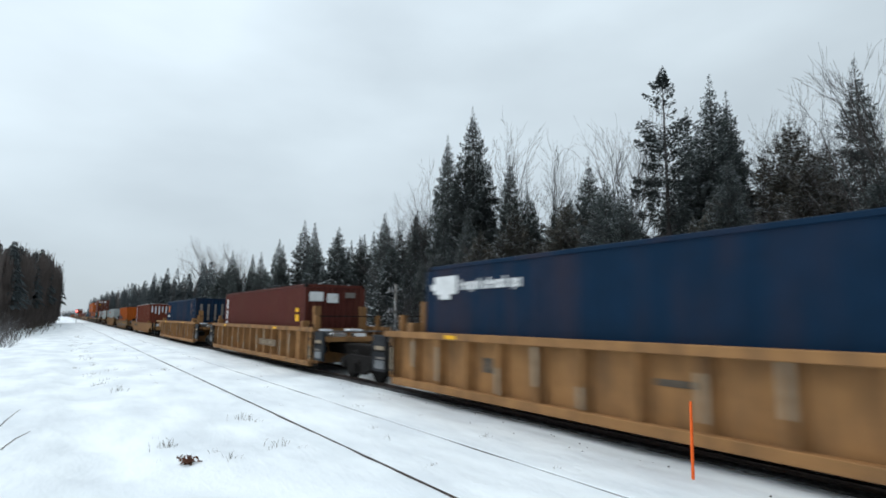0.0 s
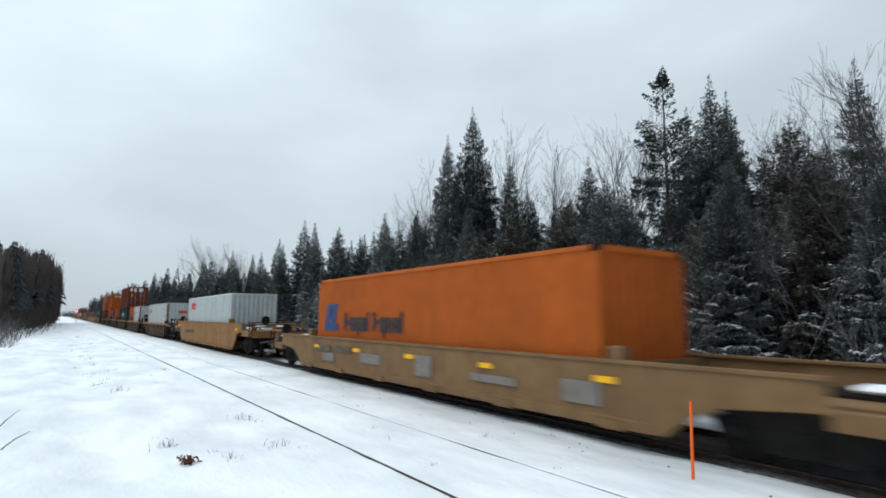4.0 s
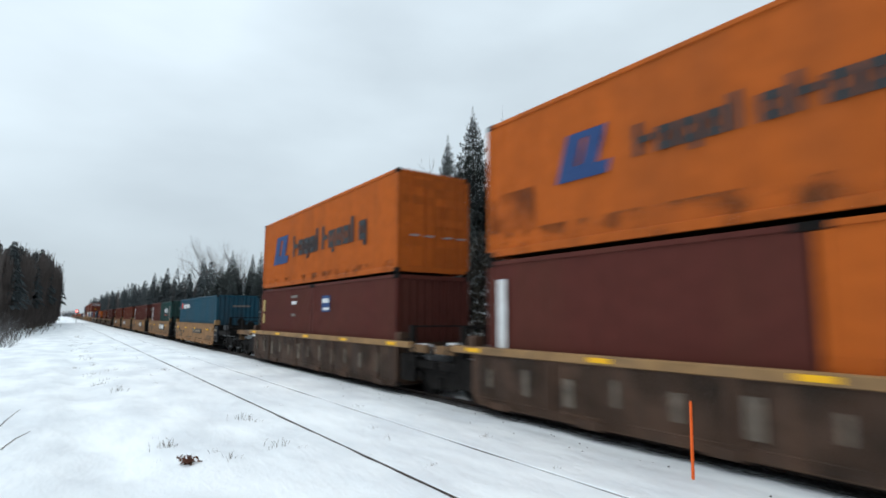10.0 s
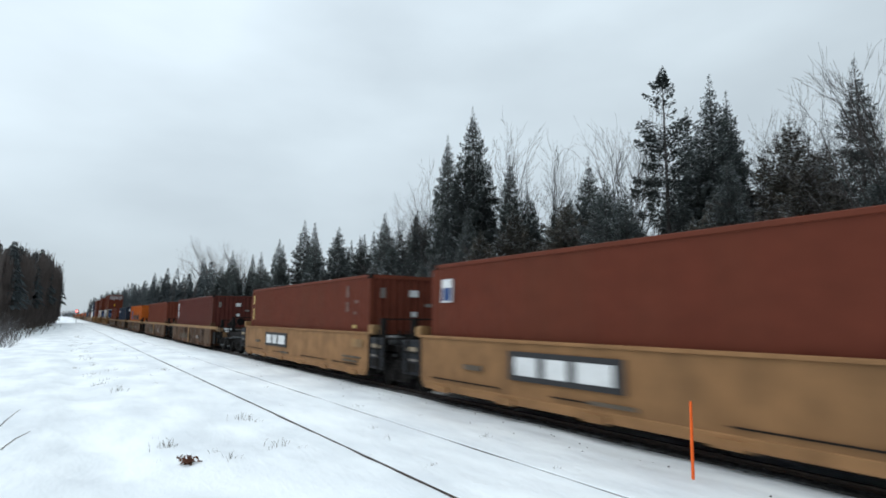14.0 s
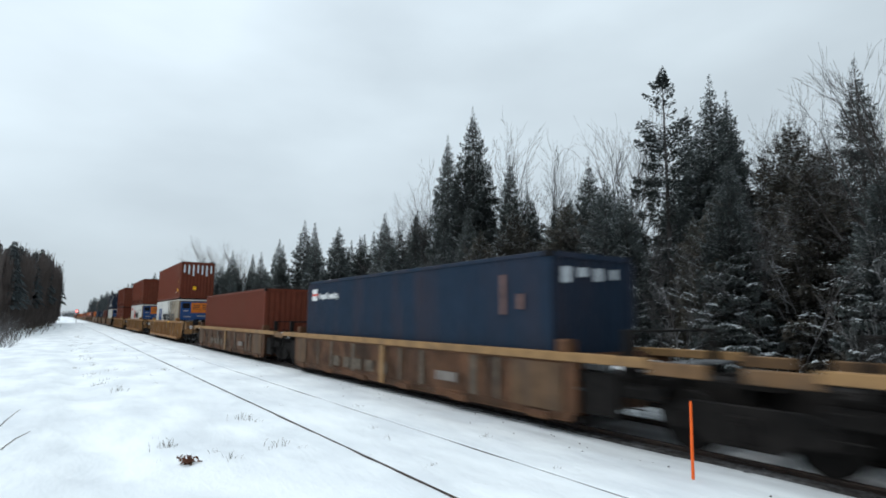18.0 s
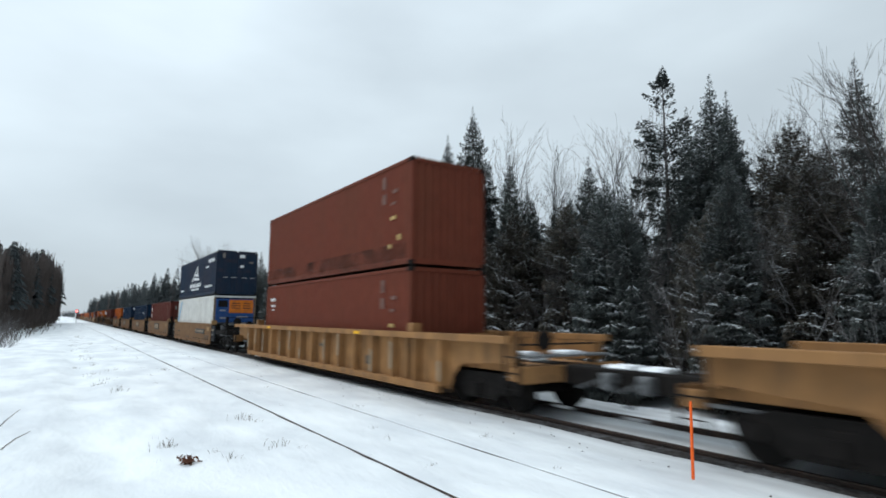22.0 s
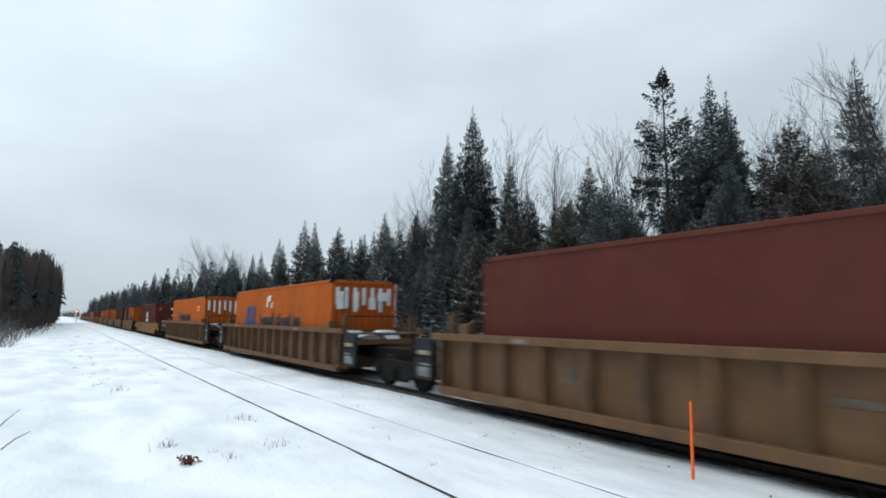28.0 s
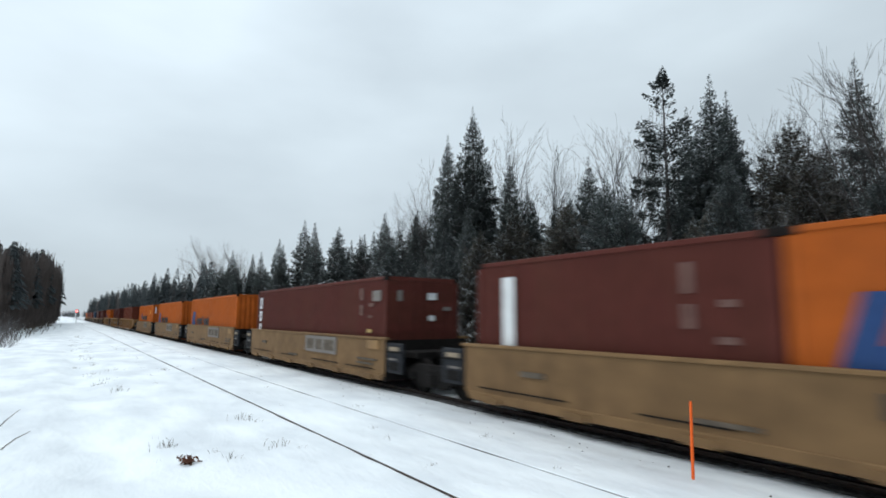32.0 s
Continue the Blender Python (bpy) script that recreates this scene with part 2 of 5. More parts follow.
def snow_ground():
    m = bpy.data.materials.new("trodden_snow")
    m.use_nodes = True
    n, l = m.node_tree.nodes, m.node_tree.links
    b = n["Principled BSDF"]
    b.inputs["Roughness"].default_value = 0.75
    tc = n.new("ShaderNodeTexCoord")
    soft = n.new("ShaderNodeTexNoise")
    soft.inputs["Scale"].default_value, soft.inputs["Detail"].default_value = 0.7, 8
    grit = n.new("ShaderNodeTexNoise")
    grit.inputs["Scale"].default_value, grit.inputs["Detail"].default_value = 4.0, 9
    grit.inputs["Roughness"].default_value = 0.7
    along = n.new("ShaderNodeMapping")
    along.inputs["Scale"].default_value = (0.6, 1.2, 1)
    l.new(tc.outputs["Object"], along.inputs["Vector"])
    l.new(along.outputs[0], soft.inputs["Vector"])
    l.new(along.outputs[0], grit.inputs["Vector"])
    ramp = n.new("ShaderNodeValToRGB")
    ramp.color_ramp.elements[0].position, ramp.color_ramp.elements[0].color = 0.36, (0.66, 0.70, 0.735, 1)
    ramp.color_ramp.elements[1].position, ramp.color_ramp.elements[1].color = 0.62, (0.83, 0.87, 0.89, 1)
    l.new(soft.outputs["Fac"], ramp.inputs["Fac"])
    spots = n.new("ShaderNodeMapRange")
    spots.inputs["From Min"].default_value, spots.inputs["From Max"].default_value, spots.inputs["To Max"].default_value = 0.66, 0.8, 0.55
    l.new(grit.outputs["Fac"], spots.inputs["Value"])
    mix = n.new("ShaderNodeMix")
    mix.data_type = "RGBA"
    l.new(spots.outputs["Result"], mix.inputs["Factor"])
    l.new(ramp.outputs["Color"], mix.inputs["A"])
    mix.inputs["B"].default_value = (0.42, 0.40, 0.38, 1)
    # grit thrown out along the running track, with the train's shade greyed in
    place = n.new("ShaderNodeSeparateXYZ")
    l.new(tc.outputs["Object"], place.inputs[0])
    band = n.new("ShaderNodeMapRange")
    band.inputs["From Min"].default_value, band.inputs["From Max"].default_value = 5.6, 7.5
    l.new(place.outputs["Y"], band.inputs["Value"])
    grey_noise = n.new("ShaderNodeTexNoise")
    grey_noise.inputs["Scale"].default_value, grey_noise.inputs["Detail"].default_value = 1.3, 8
    long = n.new("ShaderNodeMapping")
    long.inputs["Scale"].default_value = (0.25, 2.2, 1)
    l.new(tc.outputs["Object"], long.inputs["Vector"])
    l.new(long.outputs[0], grey_noise.inputs["Vector"])
    much = n.new("ShaderNodeMath")
    much.operation = "MULTIPLY"
    l.new(band.outputs["Result"], much.inputs[0])
    l.new(grey_noise.outputs["Fac"], much.inputs[1])
    grit_and_shade = n.new("ShaderNodeMix")
    grit_and_shade.data_type = "RGBA"
    grit_and_shade.inputs["B"].default_value = (0.30, 0.31, 0.32, 1)
    l.new(much.outputs[0], grit_and_shade.inputs["Factor"])
    l.new(mix.outputs["Result"], grit_and_shade.inputs["A"])
    l.new(grit_and_shade.outputs["Result"], b.inputs["Base Color"])
    relief = n.new("ShaderNodeBump")
    relief.inputs["Strength"].default_value, relief.inputs["Distance"].default_value = 0.5, 0.06
    l.new(grit.outputs["Fac"], relief.inputs["Height"])
    swell = n.new("ShaderNodeTexNoise")
    swell.inputs["Scale"].default_value, swell.inputs["Detail"].default_value = 1.6, 4
    l.new(along.outputs[0], swell.inputs["Vector"])
    hollow = n.new("ShaderNodeBump")
    hollow.inputs["Strength"].default_value, hollow.inputs["Distance"].default_value = 0.3, 0.2
    l.new(swell.outputs["Fac"], hollow.inputs["Height"])
    l.new(hollow.outputs["Normal"], relief.inputs["Normal"])
    l.new(relief.outputs["Normal"], b.inputs["Normal"])
    return m


SNOW = snow_ground()
LAMP = bpy.data.materials.new("red_signal_glow")
LAMP.use_nodes = True
LAMP.node_tree.nodes["Principled BSDF"].inputs["Emission Color"].default_value = (1.0, 0.08, 0.06, 1)
LAMP.node_tree.nodes["Principled BSDF"].inputs["Emission Strength"].default_value = 4.0


# ---- mesh helpers ----
class Shape:
    """Vertices and faces of one part."""

    def __init__(self):
        self.v, self.f = [], []

    def add(self, verts, faces):
        k = len(self.v)
        self.v += [tuple(v) for v in verts]
        self.f += [tuple(k + i for i in face) for face in faces]
        return self

    def box(self, x0, x1, y0, y1, z0, z1, c=0.0):
        """A box, its four edges along x chamfered by c."""
        if c:
            ring = [(y0 + c, z0), (y1 - c, z0), (y1, z0 + c), (y1, z1 - c), (y1 - c, z1), (y0 + c, z1), (y0, z1 - c), (y0, z0 + c)]
        else:
            ring = [(y0, z0), (y1, z0), (y1, z1), (y0, z1)]
        k = len(ring)
        return self.add([(x0, y, z) for y, z in ring] + [(x1, y, z) for y, z in ring],
                        [tuple(range(k))[::-1], tuple(range(k, 2 * k))] + [(i, (i + 1) % k, k + (i + 1) % k, k + i) for i in range(k)])

    def prism(self, outline, y0, y1):
        """An outline in x and z, drawn from y0 to y1."""
        k = len(outline)
        return self.add([(x, y0, z) for x, z in outline] + [(x, y1, z) for x, z in outline],
                        [tuple(range(k)), tuple(range(k, 2 * k))[::-1]] + [(i, k + i, k + (i + 1) % k, (i + 1) % k) for i in range(k)])

    def tube(self, a, b, ra, rb=None, k=6, ends=True):
        a, b, rb = Vector(a), Vector(b), ra if rb is None else rb
        d = (b - a).normalized()
        s = d.orthogonal().normalized()
        t = d.cross(s)
        turn = [s * math.cos(2 * math.pi * i / k) + t * math.sin(2 * math.pi * i / k) for i in range(k)]
        faces = [(i, (i + 1) % k, k + (i + 1) % k, k + i) for i in range(k)]
        if ends:
            faces += [tuple(range(k))[::-1], tuple(range(k, 2 * k))]
        return self.add([a + w * ra for w in turn] + [b + w * rb for w in turn], faces)

    def mesh(self, name, *materials):
        me = bpy.data.meshes.new(name)
        me.from_pydata(self.v, [], self.f)
        for m in materials:
            me.materials.append(m)
        return me


def part(name, shape, material, parent, label="", at=None):
    """One mesh object under a thing or a part. shape: a Shape, or a mesh that is shared."""
    me = shape.mesh(name, material) if isinstance(shape, Shape) else shape
    ob = new(name, me)
    ob.parent = parent
    if at is not None:
        ob.matrix_basis = at
    if label:
        ob["label"] = label
    return ob


def empty(name, label, category, group=""):
    return tagged(new(name), label, category, group)


# ---- ground and rails ----
NEAR_TRACK = 4.352      # centre lines of the two tracks
MAIN_TRACK = 8.53
GAUGE = 1.505           # between the rail heads' middles


def smooth(a, b, x):
    t = min(1.0, max(0.0, (x - a) / (b - a)))
    return t * t * (3 - 2 * t)


def ground_height(x, y):
    z = -0.05 + 0.06 * noise.noise((x * 0.45, y * 0.8, 0)) + 0.03 * noise.noise((x * 1.1, y * 1.3, 12)) + 0.02 * noise.noise((x * 1.6, y * 2.2, 4))
    z -= (0.09 + 0.09 * noise.noise((x * 1.5, y * 1.5, 31))) * math.exp(-((y - 0.55 - 0.1 * noise.noise((x * 0.2, 0, 3))) / 0.45) ** 2)
    near = math.exp(-((y - NEAR_TRACK) / 1.3) ** 4)
    z = z * (1 - near) + near * (-0.010 + 0.012 * noise.noise((x * 1.2, y * 2.5, 9)))
    for rail, lip in ((NEAR_TRACK - GAUGE / 2, 0.006), (NEAR_TRACK + GAUGE / 2, -0.009)):
        z -= lip * math.exp(-((y - rail + 0.05) / 0.12) ** 2)
    main = math.exp(-((y - MAIN_TRACK) / 1.5) ** 4)
    z = z * (1 - main) + main * (-0.10 + 0.012 * noise.noise((x * 1.0, y * 2.0, 2)))
    z -= 0.9 * smooth(10.6, 13.5, y) - 0.5 * smooth(14.5, 20, y)
    z += 0.35 * smooth(-2.5, -7.0, y) * (1 + 0.5 * noise.noise((x * 0.1, y * 0.1, 7)))
    return z


def build_ground():
    def steps(marks):
        row = []
        for (a, b, d) in marks:
            k = max(1, round((b - a) / d))
            row += [a + (b - a) * i / k for i in range(k)]
        return row + [marks[-1][1]]
    xs = steps([(-3000, -600, 300), (-600, -150, 18), (-150, -60, 2.5), (-60, -25, 0.7), (-25, 4, 0.22), (4, 40, 4), (40, 3000, 370)])
    ys = steps([(-3000, -200, 350), (-200, -30, 12), (-30, -9, 1.5), (-9, -2, 0.4), (-2, 3.3, 0.16), (3.3, 5.4, 0.05), (5.4, 7.3, 0.15), (7.3, 10.4, 0.12), (10.4, 24, 0.8), (24, 60, 6), (60, 3000, 367)])
    s = Shape()
    k = len(ys)
    s.v = [(x, y, ground_height(x, y)) for x in xs for y in ys]
    s.f = [(i * k + j, (i + 1) * k + j, (i + 1) * k + j + 1, i * k + j + 1) for i in range(len(xs) - 1) for j in range(k - 1)]
    me = s.mesh("ground", SNOW)
    me.polygons.foreach_set("use_smooth", [True] * len(me.polygons))
    tagged(new("ground", me), "snow-covered railway clearing with trodden ruts", "ground", kind="structure")


def build_rails():
    head = [(-0.035, 0), (0.035, 0), (0.037, -0.03), (0.012, -0.045), (0.010, -0.125), (0.07, -0.15), (0.07, -0.165), (-0.07, -0.165), (-0.07, -0.15), (-0.010, -0.125), (-0.012, -0.045), (-0.037, -0.03)]
    for name, middle, words in (("siding_rail", NEAR_TRACK, "thin dark steel rail sunk in the snow"), ("main_rail", MAIN_TRACK, "dark steel rail of the track under the train")):
        for side in (-1, 1):
            s = Shape()
            k = len(head)
            s.add([(x, middle + side * GAUGE / 2 + y, z) for x in (-2500, -400, -60, 60) for y, z in head],
                  [(j * k + i, j * k + (i + 1) % k, (j + 1) * k + (i + 1) % k, (j + 1) * k + i) for j in range(3) for i in range(k)] + [tuple(range(k)), tuple(range(3 * k, 4 * k))])
            tagged(new(name, s.mesh(name, RAIL_MAT)), words, "rail", kind="structure")
            if middle == NEAR_TRACK:
                y = middle + side * GAUGE / 2
                cap = Shape()
                x = -300.0
                r = random.Random(17 + side)
                while x < 10:
                    w = r.uniform(1.5, 6.0)
                    cap.box(x, x + w, y - 0.030 + r.uniform(0, 0.012), y + 0.05, -0.03, 0.010 + r.uniform(0, 0.006), 0.008)
                    x += w + r.uniform(0.0, 0.05)
                tagged(new("rail_snow", cap.mesh("rail_snow", SNOW)), "thin line of snow on the rail head", "snow", kind="stuff")


build_ground()
build_rails()


# ---- containers ----
WIDTH, HIGH = 2.438, 2.896
FORTY, TWENTY = 12.192, 6.058


def corrugated(length, z0, z1, pitch, depth, y):
    """A sheet of trapezoid corrugations along x that faces -y, its outer faces at y."""
    s, xs, ys = Shape(), [], []
    k = max(2, round(length / pitch))
    p = length / k
    for i in range(k):
        for a, d in ((0.0, 0), (0.27, 0), (0.5, 1), (0.77, 1)):
            xs.append(-length / 2 + (i + a) * p)
            ys.append(y + d * depth)
    xs.append(length / 2)
    ys.append(y)
    n = len(xs)
    s.add([(a, b, z0) for a, b in zip(xs, ys)] + [(a, b, z1) for a, b in zip(xs, ys)], [(i, i + 1, n + i + 1, n + i) for i in range(n - 1)])
    return s


def turned(shape, m):
    """The same shape, moved by the pose m."""
    t = Shape()
    t.v, t.f = [tuple(m @ Vector(v)) for v in shape.v], list(shape.f)
    return t


def plain_marks(base, marks):
    """Painted marks on the side towards the bank (s: x from the rear end) and on the leading end (e: x from its near edge).
    w: a word drawn as a row of plain blocks; d: a slanted block; u: a hollow frame; l: a leaning frame;
    x: crossed bars; z: a waving band; t: a sail."""
    length = base["length"]
    for i, (where, x0, x1, z0, z1, mat) in enumerate(marks):
        lift = 0.0012 * i
        s = Shape()
        if where == "e":
            s.box(length / 2 + 0.02, length / 2 + 0.026 + lift, -WIDTH / 2 + x0, -WIDTH / 2 + x1, z0, z1)
        else:
            a, b, y0, y1 = -length / 2 + x0, -length / 2 + x1, -WIDTH / 2 - 0.005 - lift, -WIDTH / 2 + 0.002
            if where == "w":
                # open and closed blocks of uneven height stand for the letters
                tall = z1 - z0
                k = max(3, round((b - a) / (tall * 0.72)))
                step = (b - a) / k
                for j in range(k):
                    x0, x1 = a + j * step, a + (j + 0.84) * step
                    w = min(0.25 * tall, 0.38 * (x1 - x0))
                    block = Shape()
                    if j == 0 or j == k // 2:
                        block.box(x0, x0 + w, y0, y1, z0, z1).box(x0 + w, x1, y0, y1, z0 + 0.38 * tall, z0 + 0.58 * tall)
                    elif j % 5 == 4:
                        block.box(x0, x0 + w * 1.1, y0, y1, z0, z1)
                    else:
                        zt, zb = z0 + 0.72 * tall, z0 - (0.22 * tall if j % 4 == 2 else 0)
                        block.box(x0, x0 + w, y0, y1, z0, zt).box(x1 - w, x1, y0, y1, zb, zt)
                        block.box(x0 + w, x1 - w, y0, y1, zt - 0.22 * tall, zt).box(x0 + w, x1 - w, y0, y1, z0, z0 + 0.22 * tall)
                    part("letter_block", block, mat, base)
                continue
            if where == "l":
                # a leaning frame with a foot
                tall, lean, w = z1 - z0, 0.34 * (z1 - z0), (b - a) * 0.31
                wide = b - a - lean - 0.05
                for u0, u1, v0, v1 in ((0, w, 0, 1), (wide - w, wide, 0, 1), (w, wide - w, 0, 0.30), (w, wide - w, 0.86, 1), (wide, wide + lean, 0, 0.26)):
                    s.prism([(a + u0 + lean * v0, z0 + tall * v0), (a + u1 + lean * v0, z0 + tall * v0), (a + u1 + lean * v1, z0 + tall * v1), (a + u0 + lean * v1, z0 + tall * v1)], y0, y1)
                part("emblem", s, mat, base)
                continue
            if where == "x":
                # two bars that cross
                w = (b - a) * 0.24
                s.prism([(a, z0), (a + w, z0), (b, z1), (b - w, z1)], y0, y1)
                s.prism([(b - w, z0), (b, z0), (a + w, z1), (a, z1)], y0 - 0.001, y1)
                part("emblem", s, mat, base)
                continue
            if where == "z":
                # a waving band
                k, half = 18, (z1 - z0) * 0.28
                mid = [((a + (b - a) * i / k), (z0 + z1) / 2 + (z1 - z0) * 0.22 * math.sin(i * 6.283 * 2.5 / k)) for i in range(k + 1)]
                for (xa, za), (xb, zb) in zip(mid, mid[1:]):
                    s.prism([(xa, za - half), (xb, zb - half), (xb, zb + half), (xa, za + half)], y0, y1)
                part("wave_band", s, mat, base)
                continue
            if where == "t":
                # a sail: a leaning mast stripe and two stripes behind it
                w, tall = b - a, z1 - z0
                s.prism([(a, z0), (a + 0.16 * w, z0), (a + 0.72 * w, z1 - 0.04), (a + 0.70 * w, z1)], y0, y1)
                s.prism([(a + 0.72 * w, z0 + 0.3 * tall), (a + 0.86 * w, z0 + 0.25 * tall), (a + 0.76 * w, z1), (a + 0.70 * w, z1)], y0, y1)
                s.prism([(a + 0.3 * w, z0 + 0.08 * tall), (b, z0), (b - 0.03 * w, z0 + 0.14 * tall), (a + 0.40 * w, z0 + 0.26 * tall)], y0, y1)
                s.prism([(a + 0.45 * w, z0 + 0.36 * tall), (a + 0.9 * w, z0 + 0.22 * tall), (a + 0.86 * w, z0 + 0.34 * tall), (a + 0.53 * w, z0 + 0.5 * tall)], y0, y1)
                part("emblem", s, mat, base)
                continue
            if where == "d":
                lean = (z1 - z0) * (0.35 if z1 - z0 < 1.35 else 0.75)
                s.prism([(a, z0), (b, z0), (b + lean, z1), (a + lean, z1)], y0, y1)
            elif where == "u":
                t = 0.1
                s.box(a, b, y0, y1, z0, z0 + t).box(a, b, y0, y1, z1 - t, z1).box(a, a + t, y0, y1, z0 + t, z1 - t).box(b - t, b, y0, y1, z0 + t, z1 - t)
            else:
                s.box(a, b, y0, y1, z0, z1)
        part("marking", s, mat, base)


BOXES = {}


def container(color, size=40, look_key="", end="wall", snow=False, marks=(), upper=False, tall=HIGH):
    """A shipping container with its base's middle at the origin and its leading end at +x."""
    key = (color, size, look_key, end, snow, upper)
    if key in BOXES:
        return copy_thing(BOXES[key], Matrix())
    length = FORTY if size == 40 else TWENTY
    m = BOX_MAT[color]
    words = {"blue": "dark blue", "maroon": "dark maroon", "red": "brick-red", "orange": "orange", "teal": "teal blue", "green": "dark green", "grey": "pale grey", "white": "white", "navy": "navy blue"}[color]
    what = "insulated container with a cooling unit in its end" if end == "reefer" else "corrugated steel container with doors in front" if end == "doors" else "corrugated steel container riding on the train"
    base = empty("shipping_container", f"{words} {'forty' if size == 40 else 'twenty'}-foot {what}", "container", "containers on the train")
    base["length"] = length
    hl, hw, p = length / 2, WIDTH / 2, 0.11
    smooth_side = end == "reefer" or look_key == "flat"
    depth, pitch = (0.006, 0.9) if smooth_side else (0.036, 0.278)
    side = corrugated(length - 2 * p, 0.16, tall - 0.09, pitch, depth, -hw + 0.012)
    for turn in (0, 180):
        part("side_panel", turned(side, pose(0, 0, 0, 0, 0, turn)), m, base)
    roof = corrugated(length - 2 * p, -hw + 0.06, hw - 0.06, 0.209, 0.015, 0)
    part("roof", turned(roof, Matrix(((1, 0, 0, 0), (0, 0, 1, 0), (0, -1, 0, tall - 0.02), (0, 0, 0, 1)))), m, base)
    part("floor", Shape().box(-hl + p, hl - p, -hw + 0.05, hw - 0.05, 0.06, 0.17), DARK, base)
    for sy in (-1, 1):
        y0, y1 = (-hw, -hw + 0.06) if sy < 0 else (hw - 0.06, hw)
        part("top_rail", Shape().box(-hl + p, hl - p, y0, y1, tall - 0.1, tall - 0.01, 0.012), m, base)
        part("bottom_rail", Shape().box(-hl + p, hl - p, y0, y1, 0.02, 0.175, 0.012), m, base)
    for sx in (-1, 1):
        x0, x1 = (-hl, -hl + p) if sx < 0 else (hl - p, hl)
        part("end_header", Shape().box(x0, x1, -hw + p, hw - p, tall - 0.12, tall - 0.01), m, base)
        part("end_sill", Shape().box(x0, x1, -hw + p, hw - p, 0.02, 0.17), m, base)
        for sy in (-1, 1):
            y0, y1 = (-hw, -hw + p) if sy < 0 else (hw - p, hw)
            part("corner_post", Shape().box(x0, x1, y0, y1, 0.12, tall - 0.12, 0.02), BOARD if end == "reefer" and sx > 0 else m, base)
            for z0 in (0, tall - 0.12):
                e = 0.003
                part("corner_casting", Shape().box(x0 - e if sx < 0 else x0 - 0.06, x1 + 0.06 if sx < 0 else x1 + e, y0 - e, y1 + e, z0, z0 + 0.12, 0.01), m if color in ("white", "grey") else DARK, base)
    wall = corrugated(WIDTH - 2 * p, 0.17, tall - 0.12, 0.25, 0.045, 0)
    rear = turned(wall, Matrix.Translation((-hl + 0.02, 0, 0)) @ pose(0, 0, 0, 0, 0, -90))
    part("end_wall", rear, m, base)
    if end == "wall":
        part("end_wall", turned(wall, Matrix.Translation((hl - 0.02, 0, 0)) @ pose(0, 0, 0, 0, 0, 90)), m, base)
    elif end == "doors":
        for sy in (-1, 1):
            a, b = (-hw + p + 0.01, -0.008) if sy < 0 else (0.008, hw - p - 0.01)
            door = part("door", Shape().box(hl - 0.06, hl - 0.015, a, b, 0.175, tall - 0.125), m, base)
            for f in (0.28, 0.72):
                y = a + (b - a) * f
                part("locking_bar", Shape().tube((hl + 0.01, y, 0.12), (hl + 0.01, y, tall - 0.08), 0.019), GALV if look_key == "h" else m, door, "galvanised locking bar" if look_key == "h" else "")
                part("handle", Shape().box(hl + 0.02, hl + 0.035, y - 0.02, y + 0.28, 1.02, 1.06), GALV, door)
            for z in (0.75, 1.35, 1.95, 2.45):
                part("door_rib", Shape().box(hl - 0.015, hl - 0.003, a + 0.04, b - 0.04, z, z + 0.22), m, door)
            for z in (0.4, 1.2, 2.0, 2.6):
                yh = a - 0.01 if sy < 0 else b + 0.01
                part("hinge", Shape().box(hl - 0.01, hl + 0.012, yh - 0.05, yh + 0.05, z, z + 0.1), m, door)
    else:
        part("end_frame", Shape().box(hl - 0.30, hl - 0.26, -hw + p, hw - p, 0.17, tall - 0.12), DARK, base)
        part("lower_panel", Shape().box(hl - 0.20, hl - 0.10, -hw + p, hw - p, 0.17, 1.28), m, base, "white panel under the cooling unit")
        part("fan_ring", Shape().tube((hl - 0.10, -0.05, 0.78), (hl - 0.05, -0.05, 0.78), 0.36, 0.34, 20), DARK, base, "dark round fan opening")
        part("fan_hub", Shape().tube((hl - 0.05, -0.05, 0.78), (hl - 0.03, -0.05, 0.78), 0.15, 0.13, 14), STEEL, base)
        for y0, y1, z0, z1 in ((-0.98, -0.62, 0.95, 1.2), (-0.95, -0.55, 0.4, 0.62), (0.55, 0.95, 0.55, 1.05)):
            part("service_box", Shape().box(hl - 0.12, hl - 0.02, y0, y1, z0, z1, 0.02), DARK if y0 < 0 else STEEL, base)
        unit = part("cooling_unit", Shape().box(hl - 0.30, hl + 0.02, -hw + 0.12, hw - 0.12, 1.28, tall - 0.2, 0.04), BLUE_UNIT, base, "blue cooling unit with fan grille")
        part("access_panel", Shape().box(hl + 0.02, hl + 0.04, -0.35, hw - 0.16, 1.85, tall - 0.26, 0.02), ORANGE_UNIT, unit, "orange cover panel")
        for y0, y1 in ((-0.2, 0.3), (0.45, 0.9)):
            for i in range(3):
                part("cover_bar", Shape().box(hl + 0.04, hl + 0.046, y0, y1, 2.12 + 0.14 * i, 2.17 + 0.14 * i), BLACK_MARK, unit)
        part("grille", Shape().box(hl + 0.02, hl + 0.035, -0.98, -0.45, 2.2, tall - 0.3, 0.01), DARK, unit, "dark grille")
        for y0, y1, z in ((-0.9, -0.55, 1.95), (-0.85, -0.35, 1.5), (0.1, 0.75, 1.55)):
            part("label_plate", Shape().box(hl + 0.02, hl + 0.03, y0, y1, z, z + 0.1), GALV, unit)
